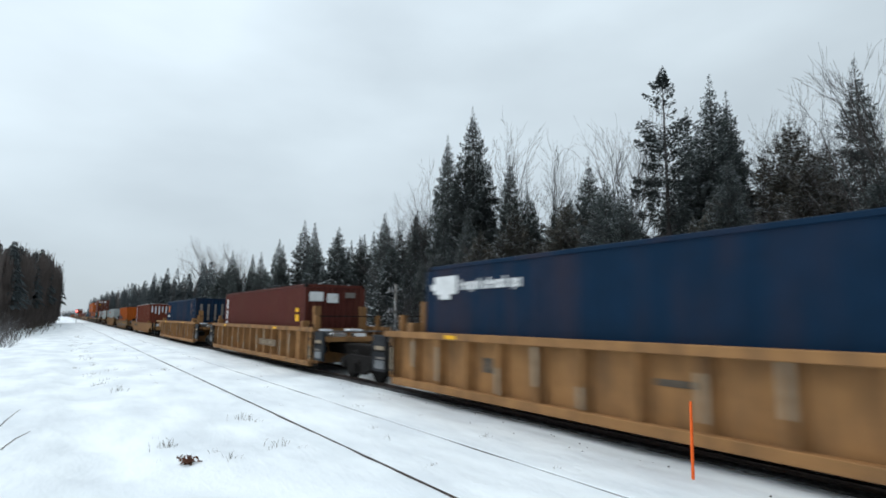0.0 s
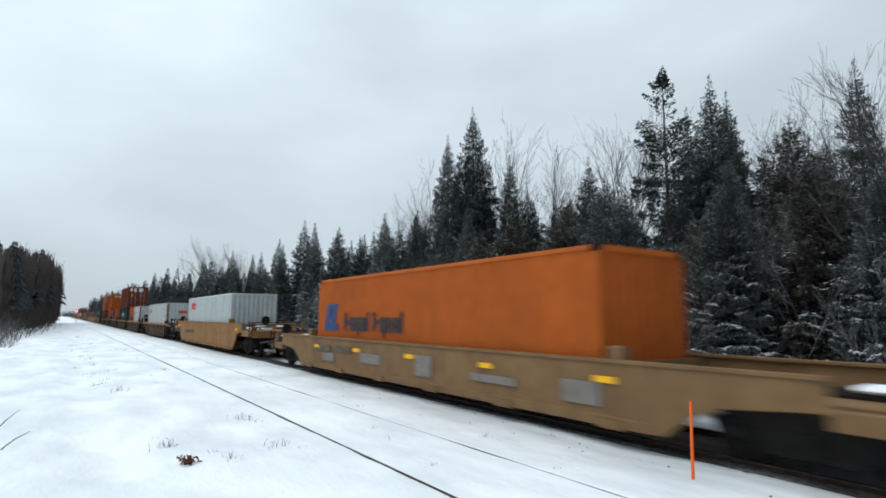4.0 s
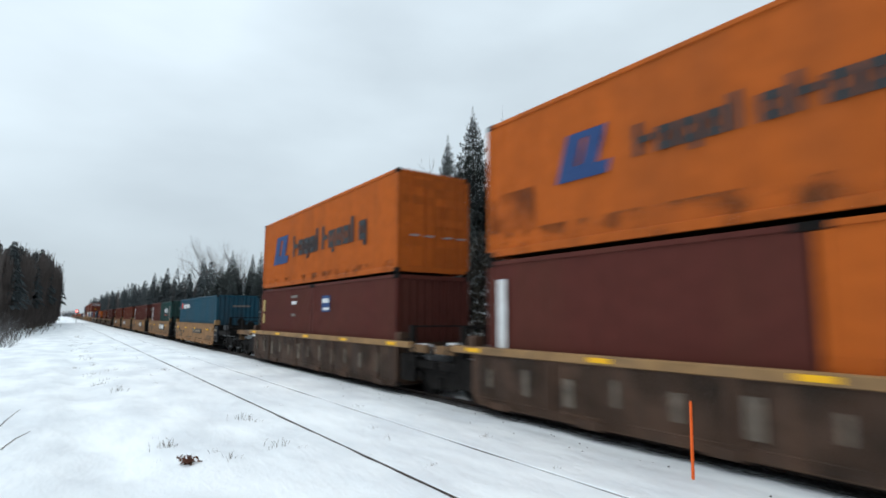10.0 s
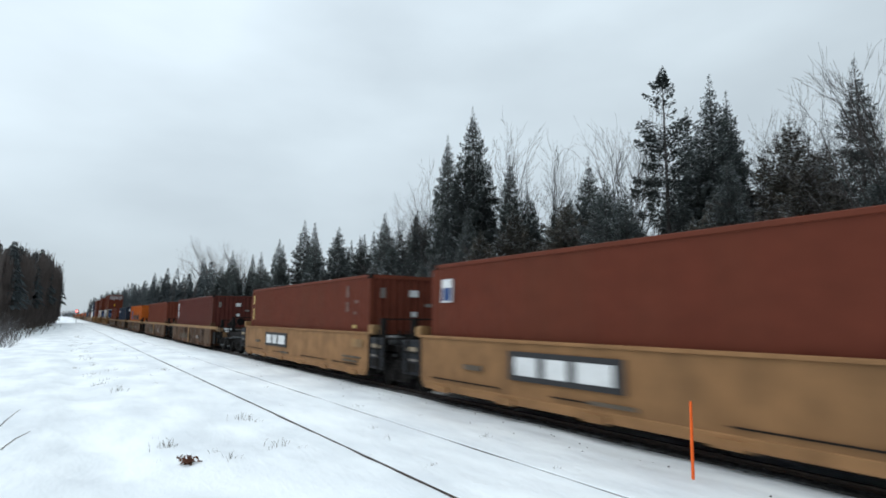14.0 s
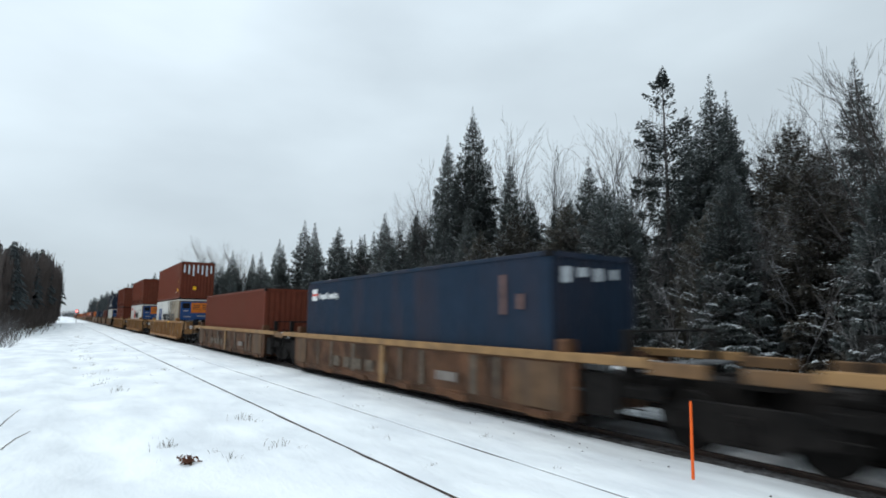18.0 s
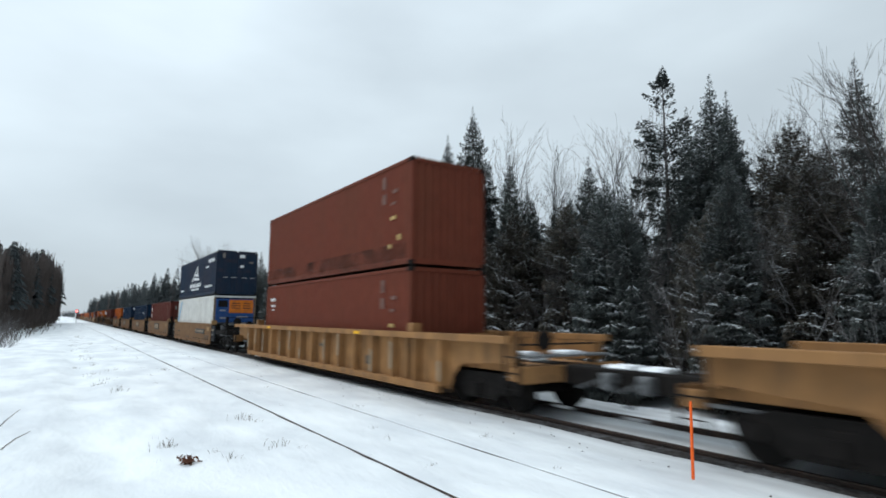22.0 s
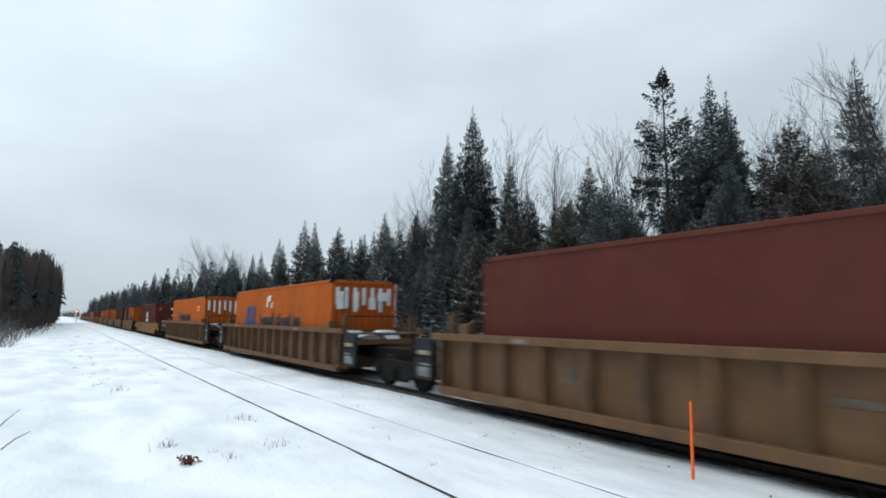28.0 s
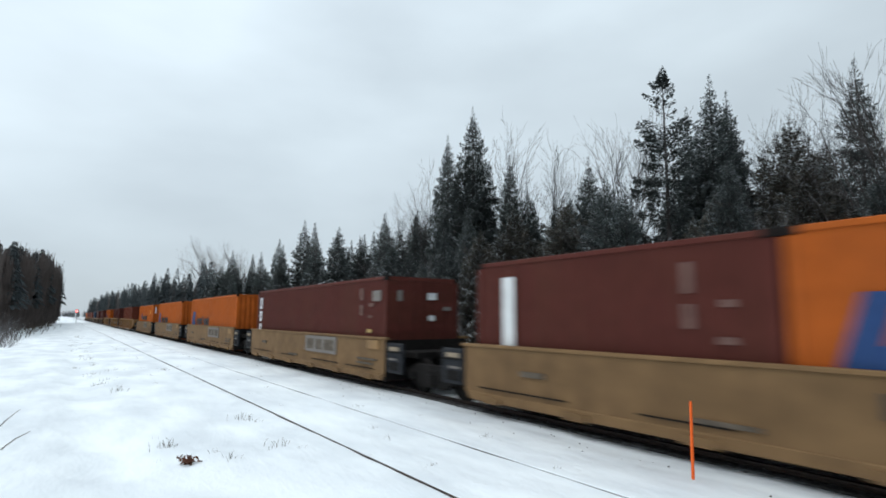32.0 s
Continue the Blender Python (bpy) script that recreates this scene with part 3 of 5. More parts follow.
    if snow:
        for i in range(7):
            y = -hw + 0.24 + i * (WIDTH - 0.48) / 6
            s = Shape().box(hl - 0.03, hl + 0.004, y - 0.06, y + 0.06, tall - 0.85 - 0.12 * ((i * 7) % 3), tall - 0.25, 0.01)
            part("snow_streak", s, SNOW_TWIG, base, "snow caught in a corrugation")
        if look_key == "snow":
            part("roof_snow", Shape().box(-hl + 0.05, hl - 0.05, -hw + 0.02, hw - 0.02, tall - 0.02, tall + 0.014, 0.012), SNOW_CAP, base, "thin snow on the roof")
    if upper:
        for sx in (-1, 1):
            for sy in (-1, 1):
                x, y = sx * (hl - 0.09), sy * (hw - 0.09)
                part("corner_lock", Shape().box(x - 0.06, x + 0.06, y - 0.05, y + 0.05, -0.062, 0.0), DARK, base)
    plain_marks(base, marks)
    BOXES[key] = base
    return base


# ---- well cars ----
# length of the top chord, of the plate's bottom, height of its top, its bottom, offset of the trucks, reach of the couplers
STYLE = {
    "ribbed": (15.4, 15.0, 1.54, 0.22, 10.2, 10.2), "brown": (15.4, 15.0, 1.54, 0.22, 10.1, 10.1), "ribbed_single": (20.3, 15.9, 1.54, 0.22, 8.75, 12.1),
    "slope": (18.8, 14.6, 1.20, 0.25, 9.1, 12.2), "dull": (18.8, 14.6, 1.24, 0.22, 9.1, 12.2), "slope_high": (18.0, 14.6, 1.56, 0.22, 9.1, 12.0),
    "chord": (14.3, 12.9, 1.29, 0.14, 8.0, 8.1), "rust": (16.4, 13.6, 1.31, 0.16, 9.3, 9.3), "plate": (12.9, 12.7, 1.46, 0.26, 8.05, 8.05), "plate_dull": (12.9, 12.7, 1.34, 0.22, 8.05, 8.05), "plate_left": (12.9, 12.7, 1.46, 0.26, 8.05, 8.05), "plate_clean": (12.9, 12.7, 1.46, 0.26, 8.05, 8.05),
}
# place of the truck and reach of the coupler where such a car is coupled to another
COUPLED_END = {"chord": (8.65, 10.3), "rust": (8.4, 10.0), "plate": (8.75, 10.7), "plate_dull": (8.75, 10.7), "plate_left": (8.75, 10.7), "plate_clean": (8.75, 10.7)}
SIDE = 1.40
TRUCK = {}


def truck_under(base, x):
    """A two-axle truck: bolster, two side frames, four wheels."""
    if not TRUCK:
        TRUCK["bolster"] = Shape().box(-0.2, 0.2, -1.0, 1.0, 0.42, 0.66, 0.03).box(-1.0, 1.0, -0.08, 0.08, 0.40, 0.50).mesh("truck", DARK)
        frame_side = Shape().prism([(-1.25, 0.58), (-1.18, 0.36), (-0.72, 0.36), (-0.5, 0.2), (0.5, 0.2), (0.72, 0.36), (1.18, 0.36), (1.25, 0.58), (0.75, 0.74), (-0.75, 0.74)], -0.06, 0.06)
        frame_side.box(-0.2, 0.2, -0.09, 0.09, 0.28, 0.62, 0.02)
        for a in (-0.9, 0.9):
            frame_side.tube((a, -0.14, 0.46), (a, 0.0, 0.46), 0.12, 0.12, 10)
        TRUCK["frame"] = frame_side.mesh("side_frame", DARK)
        w = Shape()
        w.tube((0, -0.065, 0), (0, 0.065, 0), 0.42, 0.42, 20).tube((0, -0.08, 0), (0, -0.06, 0), 0.16, 0.2, 12).tube((0, 0.045, 0), (0, 0.075, 0), 0.455, 0.455, 20)
        TRUCK["wheel"] = w.mesh("wheel", DARK)
        TRUCK["axle"] = Shape().tube((0, -0.75, 0), (0, 0.75, 0), 0.08, 0.08, 8).mesh("axle", DARK)
        TRUCK["spring"] = Shape().tube((0, 0, 0.20), (0, 0, 0.46), 0.1, 0.1, 10).mesh("spring", DARK)
    t = part("truck", TRUCK["bolster"], None, base, "dark cast-steel truck with two axles", pose(x, 0, 0))
    for sy in (-1, 1):
        part("side_frame", TRUCK["frame"], None, t, "", pose(0, sy * 1.0, 0))
        part("spring", TRUCK["spring"], None, t, "", pose(0, sy * 1.09, 0.06))
    for sx in (-0.9, 0.9):
        part("axle", TRUCK["axle"], None, t, "", pose(sx, 0, 0.42))
        for sy in (-1, 1):
            part("wheel", TRUCK["wheel"], None, t, "", pose(sx, sy * 0.7525, 0.42, 0, 0, 0 if sy < 0 else 180))


CARS = {}


def well_car(style, front, rear, last, fine=True):
    """A well car with its middle on the track at the origin. front, rear: whether it has that truck of its own; last: its rear end carries a coupler."""
    key = (style, front, rear, last, fine)
    if key in CARS:
        return copy_thing(CARS[key], Matrix())
    top_len, low_len, top, low, truck, reach = STYLE[style]
    paint = CAR_MAT[{"ribbed_single": "ribbed", "plate_dull": "dull", "plate_left": "plate", "plate_clean": "clean", "slope_high": "slope"}.get(style, style)]
    words = {"ribbed": "yellow-tan ribbed steel well car", "ribbed_single": "yellow-tan ribbed well car over its trucks", "brown": "dirty brown ribbed steel well car", "slope": "smooth tan well car with sloping ends", "slope_high": "high smooth tan well car with sloping ends",
             "dull": "dusty tan well car with worn patches", "chord": "dark brown well car with yellow chord", "rust": "rust-brown well car with orange chord", "plate": "tan plate-sided well car with dark ends", "plate_left": "tan plate-sided well car with seamed sides", "plate_clean": "clean tan plate-sided well car with dark ends", "plate_dull": "dusty tan plate-sided well car"}[style]
    base = empty("well_car", words + ", on the snowy track", "rail car", "well cars of the train")
    b = low_len / 2
    always_deep = style in ("slope", "slope_high", "dull", "ribbed_single")
    ribbed = style.startswith("ribbed") or style == "brown"
    edge = SIDE + 0.09 if ribbed else SIDE
    has_chord = ribbed or style in ("chord", "rust")
    coupled = {1: front, -1: last}
    deep = {s: always_deep or (ribbed and coupled[s]) for s in (1, -1)}
    h = {s: 10.1 if deep[s] and not always_deep else top_len / 2 for s in (1, -1)}
    axle = {s: 9.1 if deep[s] and not always_deep else truck for s in (1, -1)}
    far = {s: 11.8 if deep[s] and not always_deep else reach for s in (1, -1)}
    long_end = {s: style in COUPLED_END and coupled[s] for s in (1, -1)}
    for s in (1, -1):
        if long_end[s]:
            axle[s], far[s] = COUPLED_END[style]
    plate_top = top - 0.15 if has_chord else top
    inner = 1.27 if ribbed else edge - 0.03
    low_edge = {s: b - 0.1 if deep[s] and not always_deep else b for s in (1, -1)}

    def outline(s):
        e, c = h[s], low_edge[s]
        if style == "ribbed_single":
            return [(s * c, low), (s * (c + 0.14), low + 0.4), (s * (c + 0.42), plate_top - 0.5), (s * e, plate_top - 0.36), (s * e, plate_top)]
        if deep[s]:
            return [(s * c, low), (s * (c + 0.4), low + 0.3), (s * (c + 0.85), plate_top - 0.52), (s * e, plate_top - 0.40), (s * e, plate_top)]
        pb = e if ribbed else b
        return [(s * (c - 0.15), low), (s * pb, low + 0.2), (s * pb, plate_top)]

    for sy in (-1, 1):
        def ys(a, c):
            return (sy * a, sy * c) if sy * a < sy * c else (sy * c, sy * a)
        side = part("side_plate", Shape().prism(outline(-1)[::-1] + outline(1), *ys(inner - 0.02, inner)), paint, base)
        if has_chord:
            part("top_chord", Shape().box(-h[-1], h[1], *ys(edge - 0.16, edge + 0.02), top - 0.15, top, 0.012), paint if ribbed else CHORD_MAT, base, "" if ribbed else "faded yellow top chord")
        else:
            part("top_chord", Shape().box(-h[-1], h[1], *ys(edge - 0.12, edge + 0.004), top - 0.05, top + 0.012, 0.01), paint, base)
        if sy < 0:
            part("bottom_chord", Shape().box(-b + 0.2, b - 0.2, *ys(edge - 0.16, edge + 0.005 if ribbed else edge - 0.012), low - 0.01, low + 0.16, 0.012), paint, base)
        if ribbed:
            k = 15
            span = 2 * b - 0.3
            rib = Shape().add([(-0.09, -0.0, low + 0.15), (0.09, -0.0, low + 0.15), (0.05, -0.21, low + 0.15), (-0.05, -0.21, low + 0.15), (-0.09, 0, top - 0.15), (0.09, 0, top - 0.15), (0.05, -0.21, top - 0.15), (-0.05, -0.21, top - 0.15)],
                              [(3, 2, 6, 7), (0, 3, 7, 4), (2, 1, 5, 6), (0, 1, 2, 3)]).mesh("rib", paint)
            for i in range(k if sy < 0 else 0):
                part("rib", rib, None, side, "", pose(-span / 2 + span * i / (k - 1), sy * inner, 0, 0, 0, 0 if sy < 0 else 180))
            if sy < 0:
                for i, z0, z1 in ((0, 0.3, 0.9), (1, 0.5, 1.1), (2, 0.25, 1.0), (4, 0.2, 0.7), (5, 0.45, 1.15), (6, 0.2, 0.55), (8, 0.3, 0.95), (9, 0.5, 1.2), (11, 0.2, 0.8), (12, 0.35, 1.05), (14, 0.25, 0.7)):
                    x = -span / 2 + span * i / (k - 1)
                    part("worn_patch", Shape().box(x - 0.05, x + 0.05, -inner - 0.218, -inner - 0.208, low + z0, low + z1), WORN if style != "brown" else PATCHED, side, "worn paint on a rib")
                for i, z0, z1, w in ((3, 0.55, 0.85, 0.34), (7, 0.7, 0.8, 0.6), (10, 0.35, 0.6, 0.3)):
                    x = -span / 2 + span * (i + 0.5) / (k - 1)
                    part("stencil_panel", Shape().box(x - w / 2, x + w / 2, -inner - 0.01, -inner + 0.005, low + z0, low + z1), WORN_DARK, side, "dark stencilled panel between ribs")
                if style == "ribbed" and not front and not last:
                    board = part("sign_board", Shape().box(1.45, 3.75, -inner - 0.225, -inner - 0.205, 0.72, 0.98), BOARD, side, "pale worn sign board along the ribs")
                    for x in (1.9, 2.7):
                        for z in (0.78, 0.83, 0.88):
                            part("line", Shape().box(x, x + 0.5, -inner - 0.23, -inner - 0.222, z, z + 0.022), WORN, board)
        elif sy < 0:
            for i in range(6):
                x = -b + 0.9 + (2 * b - 1.8) * i / 5
                part("step_pad", Shape().box(x - 0.25, x + 0.25, -edge - 0.03, -edge + 0.02, low - 0.03, low + 0.1), paint, base)
        if style.startswith("plate") and sy < 0:
            for x0, x1 in ((-b + 0.5, -b + 2.9), (-b + 4.3, -0.6), (1.1, b - 3.0), (b - 2.4, b - 0.6)):
                part("side_slot", Shape().box(x0, x1, -edge - 0.003, -edge + 0.01, low + 0.25, low + 0.275), DARK, base)
    part("well_floor", Shape().box(-6.25, 6.25, -0.9, 0.9, low - 0.02, low + 0.05).box(-b, b, -1.3, -1.2, low, low + 0.08).box(-b, b, 1.2, 1.3, low, low + 0.08), DARK, base)
    gear = DARK if style.startswith("plate") or style == "rust" else STEEL if style == "chord" else paint
    for sx in (-1, 1):
        def xs(a, c):
            return (sx * a, sx * c) if sx * a < sx * c else (sx * c, sx * a)

        def bar(name, a, c, y0, y1, z0, z1, mat, label="", chamfer=0.015):
            return part(name, Shape().box(*xs(a, c), y0, y1, z0, z1, chamfer), mat, base, label)
        he, tx, fx = h[sx], axle[sx], far[sx]
        bar("bulkhead", 6.3, 6.36, -edge + 0.05, edge - 0.05, low, top - 0.06, DARK if style.startswith("plate") else paint)
        end_x = tx + 1.75 if deep[sx] else fx - 0.8 if long_end[sx] else min(fx - 0.35, max(he, 7.4))
        deck = top - (0.58 if ribbed and deep[sx] else 0.34)
        bar("end_platform", 6.36, end_x, -1.0, 1.0, deck - 0.16, deck, gear)
        bar("draft_sill", 6.36, fx - 0.05, -0.32, 0.32, 0.62, 0.98, DARK, "dark centre sill over the truck", 0.03)
        if deep[sx]:
            bar("side_beam", he, end_x, -edge + 0.03, -edge + 0.2, deck - 0.26, deck - 0.02, paint)
            bar("end_plate", end_x - 0.06, end_x, -edge + 0.03, edge - 0.03, deck - 0.3, deck + 0.02, paint)
        elif style in ("chord", "rust"):
            for sy in (-1, 1):
                y = sy * (edge - 0.08)
                bar("side_beam", he, end_x if long_end[sx] else fx - 0.25, y - 0.07, y + 0.07, top - 0.24, top - 0.05, BEAM, "tan deck beam over the truck")
            if long_end[sx]:
                bar("end_plate", end_x - 0.06, end_x, -edge + 0.16, edge - 0.16, deck - 0.2, deck + 0.08, BEAM)
                bar("deck_snow", he + 0.5, end_x - 0.15, -0.9, 0.7, deck, deck + 0.07, SNOW_CAP, "snow lying on the end deck", 0.03)
        elif ribbed or style.startswith("plate"):
            if long_end[sx]:
                bar("side_beam", he + 0.78, end_x, -edge + 0.1, -edge + 0.24, deck - 0.22, deck - 0.02, DARK)
                bar("end_plate", end_x - 0.06, end_x, -edge + 0.1, edge - 0.1, deck - 0.24, deck + 0.05, DARK)
            panel = bar("end_panel", he + 0.02, he + 0.78, -edge + 0.04, -edge + 0.12, low + 0.22, top - 0.12, PANEL, "dark grey end panel", 0.03)
            part("snow_patch", Shape().box(*xs(he + 0.12, he + 0.62), -edge + 0.03, -edge + 0.045, low + 0.3, low + 0.52), STEEL if ribbed else DARK, panel)
            for x0, x1, z0, z1, mat in ((0.14, 0.62, 0.80, 0.90, WORN), (0.12, 0.5, 0.56, 0.61, GREY_MARK)):
                part("stencil_line", Shape().box(*xs(he + x0, he + x1), -edge + 0.028, -edge + 0.042, low + z0, low + z1), mat, panel)
            bar("grab_bar", he + 0.1, he + 0.7, -edge + 0.0, -edge + 0.03, low + 0.75, low + 0.79, DARK, "", 0.0)
        # dark plates added for the side sill and the shade round the truck
        if style in ("chord", "rust"):
            bar("end_panel", b + 0.05, min(he, b + 0.75), -1.28, -1.22, 0.32, top - 0.3, DARK, "dark panel for side sill and shade beside the truck", 0.02)
            bar("equalizer", b + 0.4, min(fx - 0.12, b + 1.5), -1.2, -1.12, 0.66, top - 0.42, DARK, "", 0.03)
        if not fine:
            continue
        # walkway across the end, rails, pipes and brake gear
        walk_x = end_x - 0.55
        for i in range(3):
            bar("walkway_slat", walk_x + 0.16 * i, walk_x + 0.16 * i + 0.11, -1.25, 1.25, deck + 0.16, deck + 0.2, DARK if style.startswith("plate") else STEEL, "", 0.0)
        for y in (-1.1, 0.9):
            bar("stanchion", walk_x + 0.14, walk_x + 0.2, y - 0.03, y + 0.03, deck, deck + 0.17, DARK, "", 0.0)
        for y in (-1.2, 1.2):
            bar("guard_post", walk_x + 0.04, walk_x + 0.16, y - 0.07, y + 0.07, deck, deck + (0.42 if deep[sx] else 0.75), paint if ribbed or always_deep else DARK)
        part("handrail", Shape().tube((sx * (walk_x + 0.1), -1.2, deck + (0.40 if deep[sx] else 0.72)), (sx * (walk_x + 0.1), 1.2, deck + (0.40 if deep[sx] else 0.72)), 0.02), DARK, base)
        bar("brake_cylinder", 6.7, 7.25, -1.1, -0.75, 0.62, 0.9, DARK, "", 0.08)
        part("air_pipe", Shape().tube((sx * 6.5, -1.02, deck - 0.3), (sx * (end_x - 0.1), -1.02, deck - 0.26), 0.03), STEEL, base)
        bar("valve_box", 6.55, 6.95, -0.9, -0.55, deck, deck + 0.26, STEEL, "", 0.04)
        bar("guide_block", 6.38, 6.6, -edge + 0.02, -edge + 0.3, top - 0.05, top + 0.22, paint if not style.startswith("plate") else CHORD_MAT, "", 0.04)
        if style == "ribbed":
            bar("guide_post", 6.45, 6.62, -1.05, -0.8, top - 0.3, top + 0.75, paint, "", 0.03)
            bar("guide_post", 6.45, 6.62, 0.8, 1.05, top - 0.3, top + 0.75, paint, "", 0.03)
        for i, (a, y, w) in enumerate(((7.0, -0.3, 0.32), (7.35, 0.35, 0.26), (walk_x + 0.05, -0.85, 0.22), (walk_x + 0.1, 0.2, 0.3))):
            if a < end_x - 0.2 and not (style == "rust" and i % 2) and not style.startswith("plate"):
                bar("snow_lump", a - w * 0.5, a + w, y - w, y + w * 0.8, deck + (0.19 if i > 1 else -0.01), deck + (0.27 if i > 1 else 0.12), SNOW_CAP, "small heap of snow on the platform", 0.06)
        ladder = bar("ladder", end_x - 0.46, end_x - 0.42, -edge - 0.01, -edge + 0.03, 0.45, top + 0.1, DARK, "", 0.0)
        part("ladder_rail", Shape().box(*xs(end_x - 0.06, end_x - 0.02), -edge - 0.01, -edge + 0.03, 0.45, top + 0.1), DARK, ladder)
        for z in (0.55, 0.85, 1.15):
            part("rung", Shape().tube((sx * (end_x - 0.46), -edge + 0.01, z), (sx * (end_x - 0.02), -edge + 0.01, z), 0.013), DARK, ladder)
        if coupled[sx]:
            bar("coupler", fx - 0.4, fx + 0.02, -0.13, 0.13, 0.70, 0.95, DARK, "", 0.04)
            if style == "chord" and front and last and sx > 0:
                bar("brake_box", tx + 0.2, tx + 0.5, -1.15, -0.75, deck + 0.02, deck + 0.42, STEEL, "frosted brake gear box", 0.06)
                bar("gear_snow", tx + 0.17, tx + 0.53, -1.17, -0.72, deck + 0.42, deck + 0.56, SNOW_CAP, "snow heaped on the brake gear", 0.06)
                bar("gear_snow", tx - 0.5, tx + 0.1, -1.2, -0.4, deck, deck + 0.22, SNOW_CAP, "snow heaped on the platform", 0.09)
            part("hose_bracket", Shape().box(*xs(fx - 0.5, fx - 0.32), -0.55, -0.33, 0.62, 0.92, 0.03), STEEL, base)
            part("cut_lever", Shape().tube((sx * (fx - 0.45), -1.2, 0.72), (sx * (fx - 0.4), -0.2, 0.9), 0.018), STEEL, base)
            bar("sill_step", fx - 0.95, fx - 0.55, -1.28, -1.22, 0.34, 0.38, STEEL, "", 0.0)
            bar("sill_snow", fx - 0.62, fx - 0.12, -0.28, 0.24, 0.955, 1.05, SNOW_CAP, "snow lying on the coupler", 0.05)
            bar("sill_snow", tx + 0.2, tx + 0.75, -0.33, 0.3, 0.975, 1.06, SNOW_CAP, "snow lying on the sill", 0.05)
            part("air_hose", Shape().tube((sx * (fx - 0.3), -0.4, 0.75), (sx * (fx - 0.05), -0.42, 0.35), 0.028), DARK, base)
            part("brake_wheel", Shape().tube((sx * (end_x - 0.12), -0.75, deck + 0.5), (sx * (end_x - 0.08), -0.75, deck + 0.5), 0.2, 0.2, 14), DARK, base)
        elif sx < 0:
            part("joint_plate", Shape().tube((-fx, 0, 0.9), (-fx, 0, 1.1), 0.55, 0.55, 12), DARK, base)

    def mark(name, x0, x1, z0, z1, mat, lift=0.0):
        y = -(edge if not ribbed else edge + 0.005) - lift
        part(name, Shape().box(x0, x1, y - 0.008, y + 0.03, z0, z1), mat, base)
    if style.startswith("plate"):
        for x in (-5.7, -2.5, 0.65, 4.5) if style == "plate" else ():
            mark("reflector", x, x + 0.45, 1.08, 1.16, YELLOW_MARK)
        left = {"plate_left": -3.15, "plate_clean": -1.5, "plate_dull": 0.55}.get(style, 1.2)
        if front and style in ("plate", "plate_clean", "plate_dull"):
            left = {"plate": 0.3, "plate_clean": 1.9, "plate_dull": 1.0}[style]
            mark("sign_plate", left, left + 2.7, 0.84, 1.12, BLACK_MARK)
            for i in range(7):
                mark("sign_block", left + 0.15 + 0.36 * i, left + 0.38 + 0.36 * i, 0.92, 1.04, WORN, 0.004)
        else:
            mark("emblem_plate", left, left + 2.65, 0.72, 1.26, BLACK_MARK if style != "plate_dull" else GREY_MARK)
            for x, w in ((0.18, 0.60), (0.96, 0.54), (1.68, 0.78)):
                mark("emblem_block", left + x, left + x + w, 0.82, 1.16, WHITE_MARK if style in ("plate", "plate_left") else WORN if style == "plate_clean" else WORN_DARK, 0.004)
        for x, z, w, g in ((-4.6, 0.8, 0.6, 0.1), (-1.2, 0.5, 0.9, 0.06), (4.7, 0.7, 1.2, 0.05), (4.7, 0.58, 1.0, 0.05)):
            mark("stencil_line", x, x + w, z, z + g, WORN_DARK)
        mark("orange_panel", 5.35, 6.05, 1.02, 1.26, CHORD_MAT)
        if style == "plate":
            for i, (x, z) in enumerate(((-5.9, 0.75), (-5.1, 0.95), (-4.3, 0.6), (-3.4, 0.85))):
                part("dark_smear", Shape().prism([(x, z), (x + 0.35, z - 0.12), (x + 0.55, z + 0.03), (x + 0.25, z + 0.1 + 0.04 * (i % 3))], -edge - 0.006, -edge + 0.02), WORN_DARK, base)
    elif always_deep and not ribbed:
        for x, w in ((-5.8, 1.2), (-4.4, 1.3)):
            mark("stencil_panel", x, x + w, 0.80, 1.0, STENCIL)
        for x in (-8.6, 7.9) if style == "slope_high" else (-5.9, -2.9, 0.1, 3.1, 6.1) if style == "dull" else ():
            mark("reflector", x, x + 0.4, top - 0.36, top - 0.26, YELLOW_MARK)
        if style == "dull":
            for i, (x, w) in enumerate(((-5.2, 0.9), (-2.4, 1.2), (0.6, 0.7), (2.8, 1.4), (5.4, 0.8))):
                mark("worn_patch", x, x + w, 0.5 + 0.1 * (i % 2), 0.75 + 0.12 * (i % 3), GREY_MARK)
    elif style == "chord":
        for x in (-6.6, -3.3, -0.2, 3.0, 6.0):
            mark("reflector", x, x + 0.45, 1.18, 1.26, YELLOW_MARK, 0.022)
        for i in range(12):
            x = -5.9 + 1.02 * i
            mark("worn_tick", x, x + 0.09 + 0.05 * (i % 3), 0.52 - 0.06 * (i % 3), 0.86 + 0.07 * (i % 2), TICK)
        for x in (-4.2, 2.35, 5.4):
            part("side_post", Shape().box(x, x + 0.09, -edge - 0.025, -edge + 0.02, low, 1.14), paint, base)
        part("panel_joint", Shape().box(-1.05, -0.9, -edge - 0.02, -edge + 0.02, low, 1.14), paint, base)
    elif style == "rust":
        for i in range(5):
            mark("stencil_block", -3.2 + 0.75 * i, -2.75 + 0.75 * i, 0.4, 0.7, WORN_DARK)
        for x in (-0.1,):
            part("panel_joint", Shape().box(x, x + 0.22, -edge - 0.03, -edge + 0.02, low, 1.15), CHORD_MAT, base)
        mark("worn_patch", 2.6, 3.4, 0.5, 0.7, GREY_MARK)
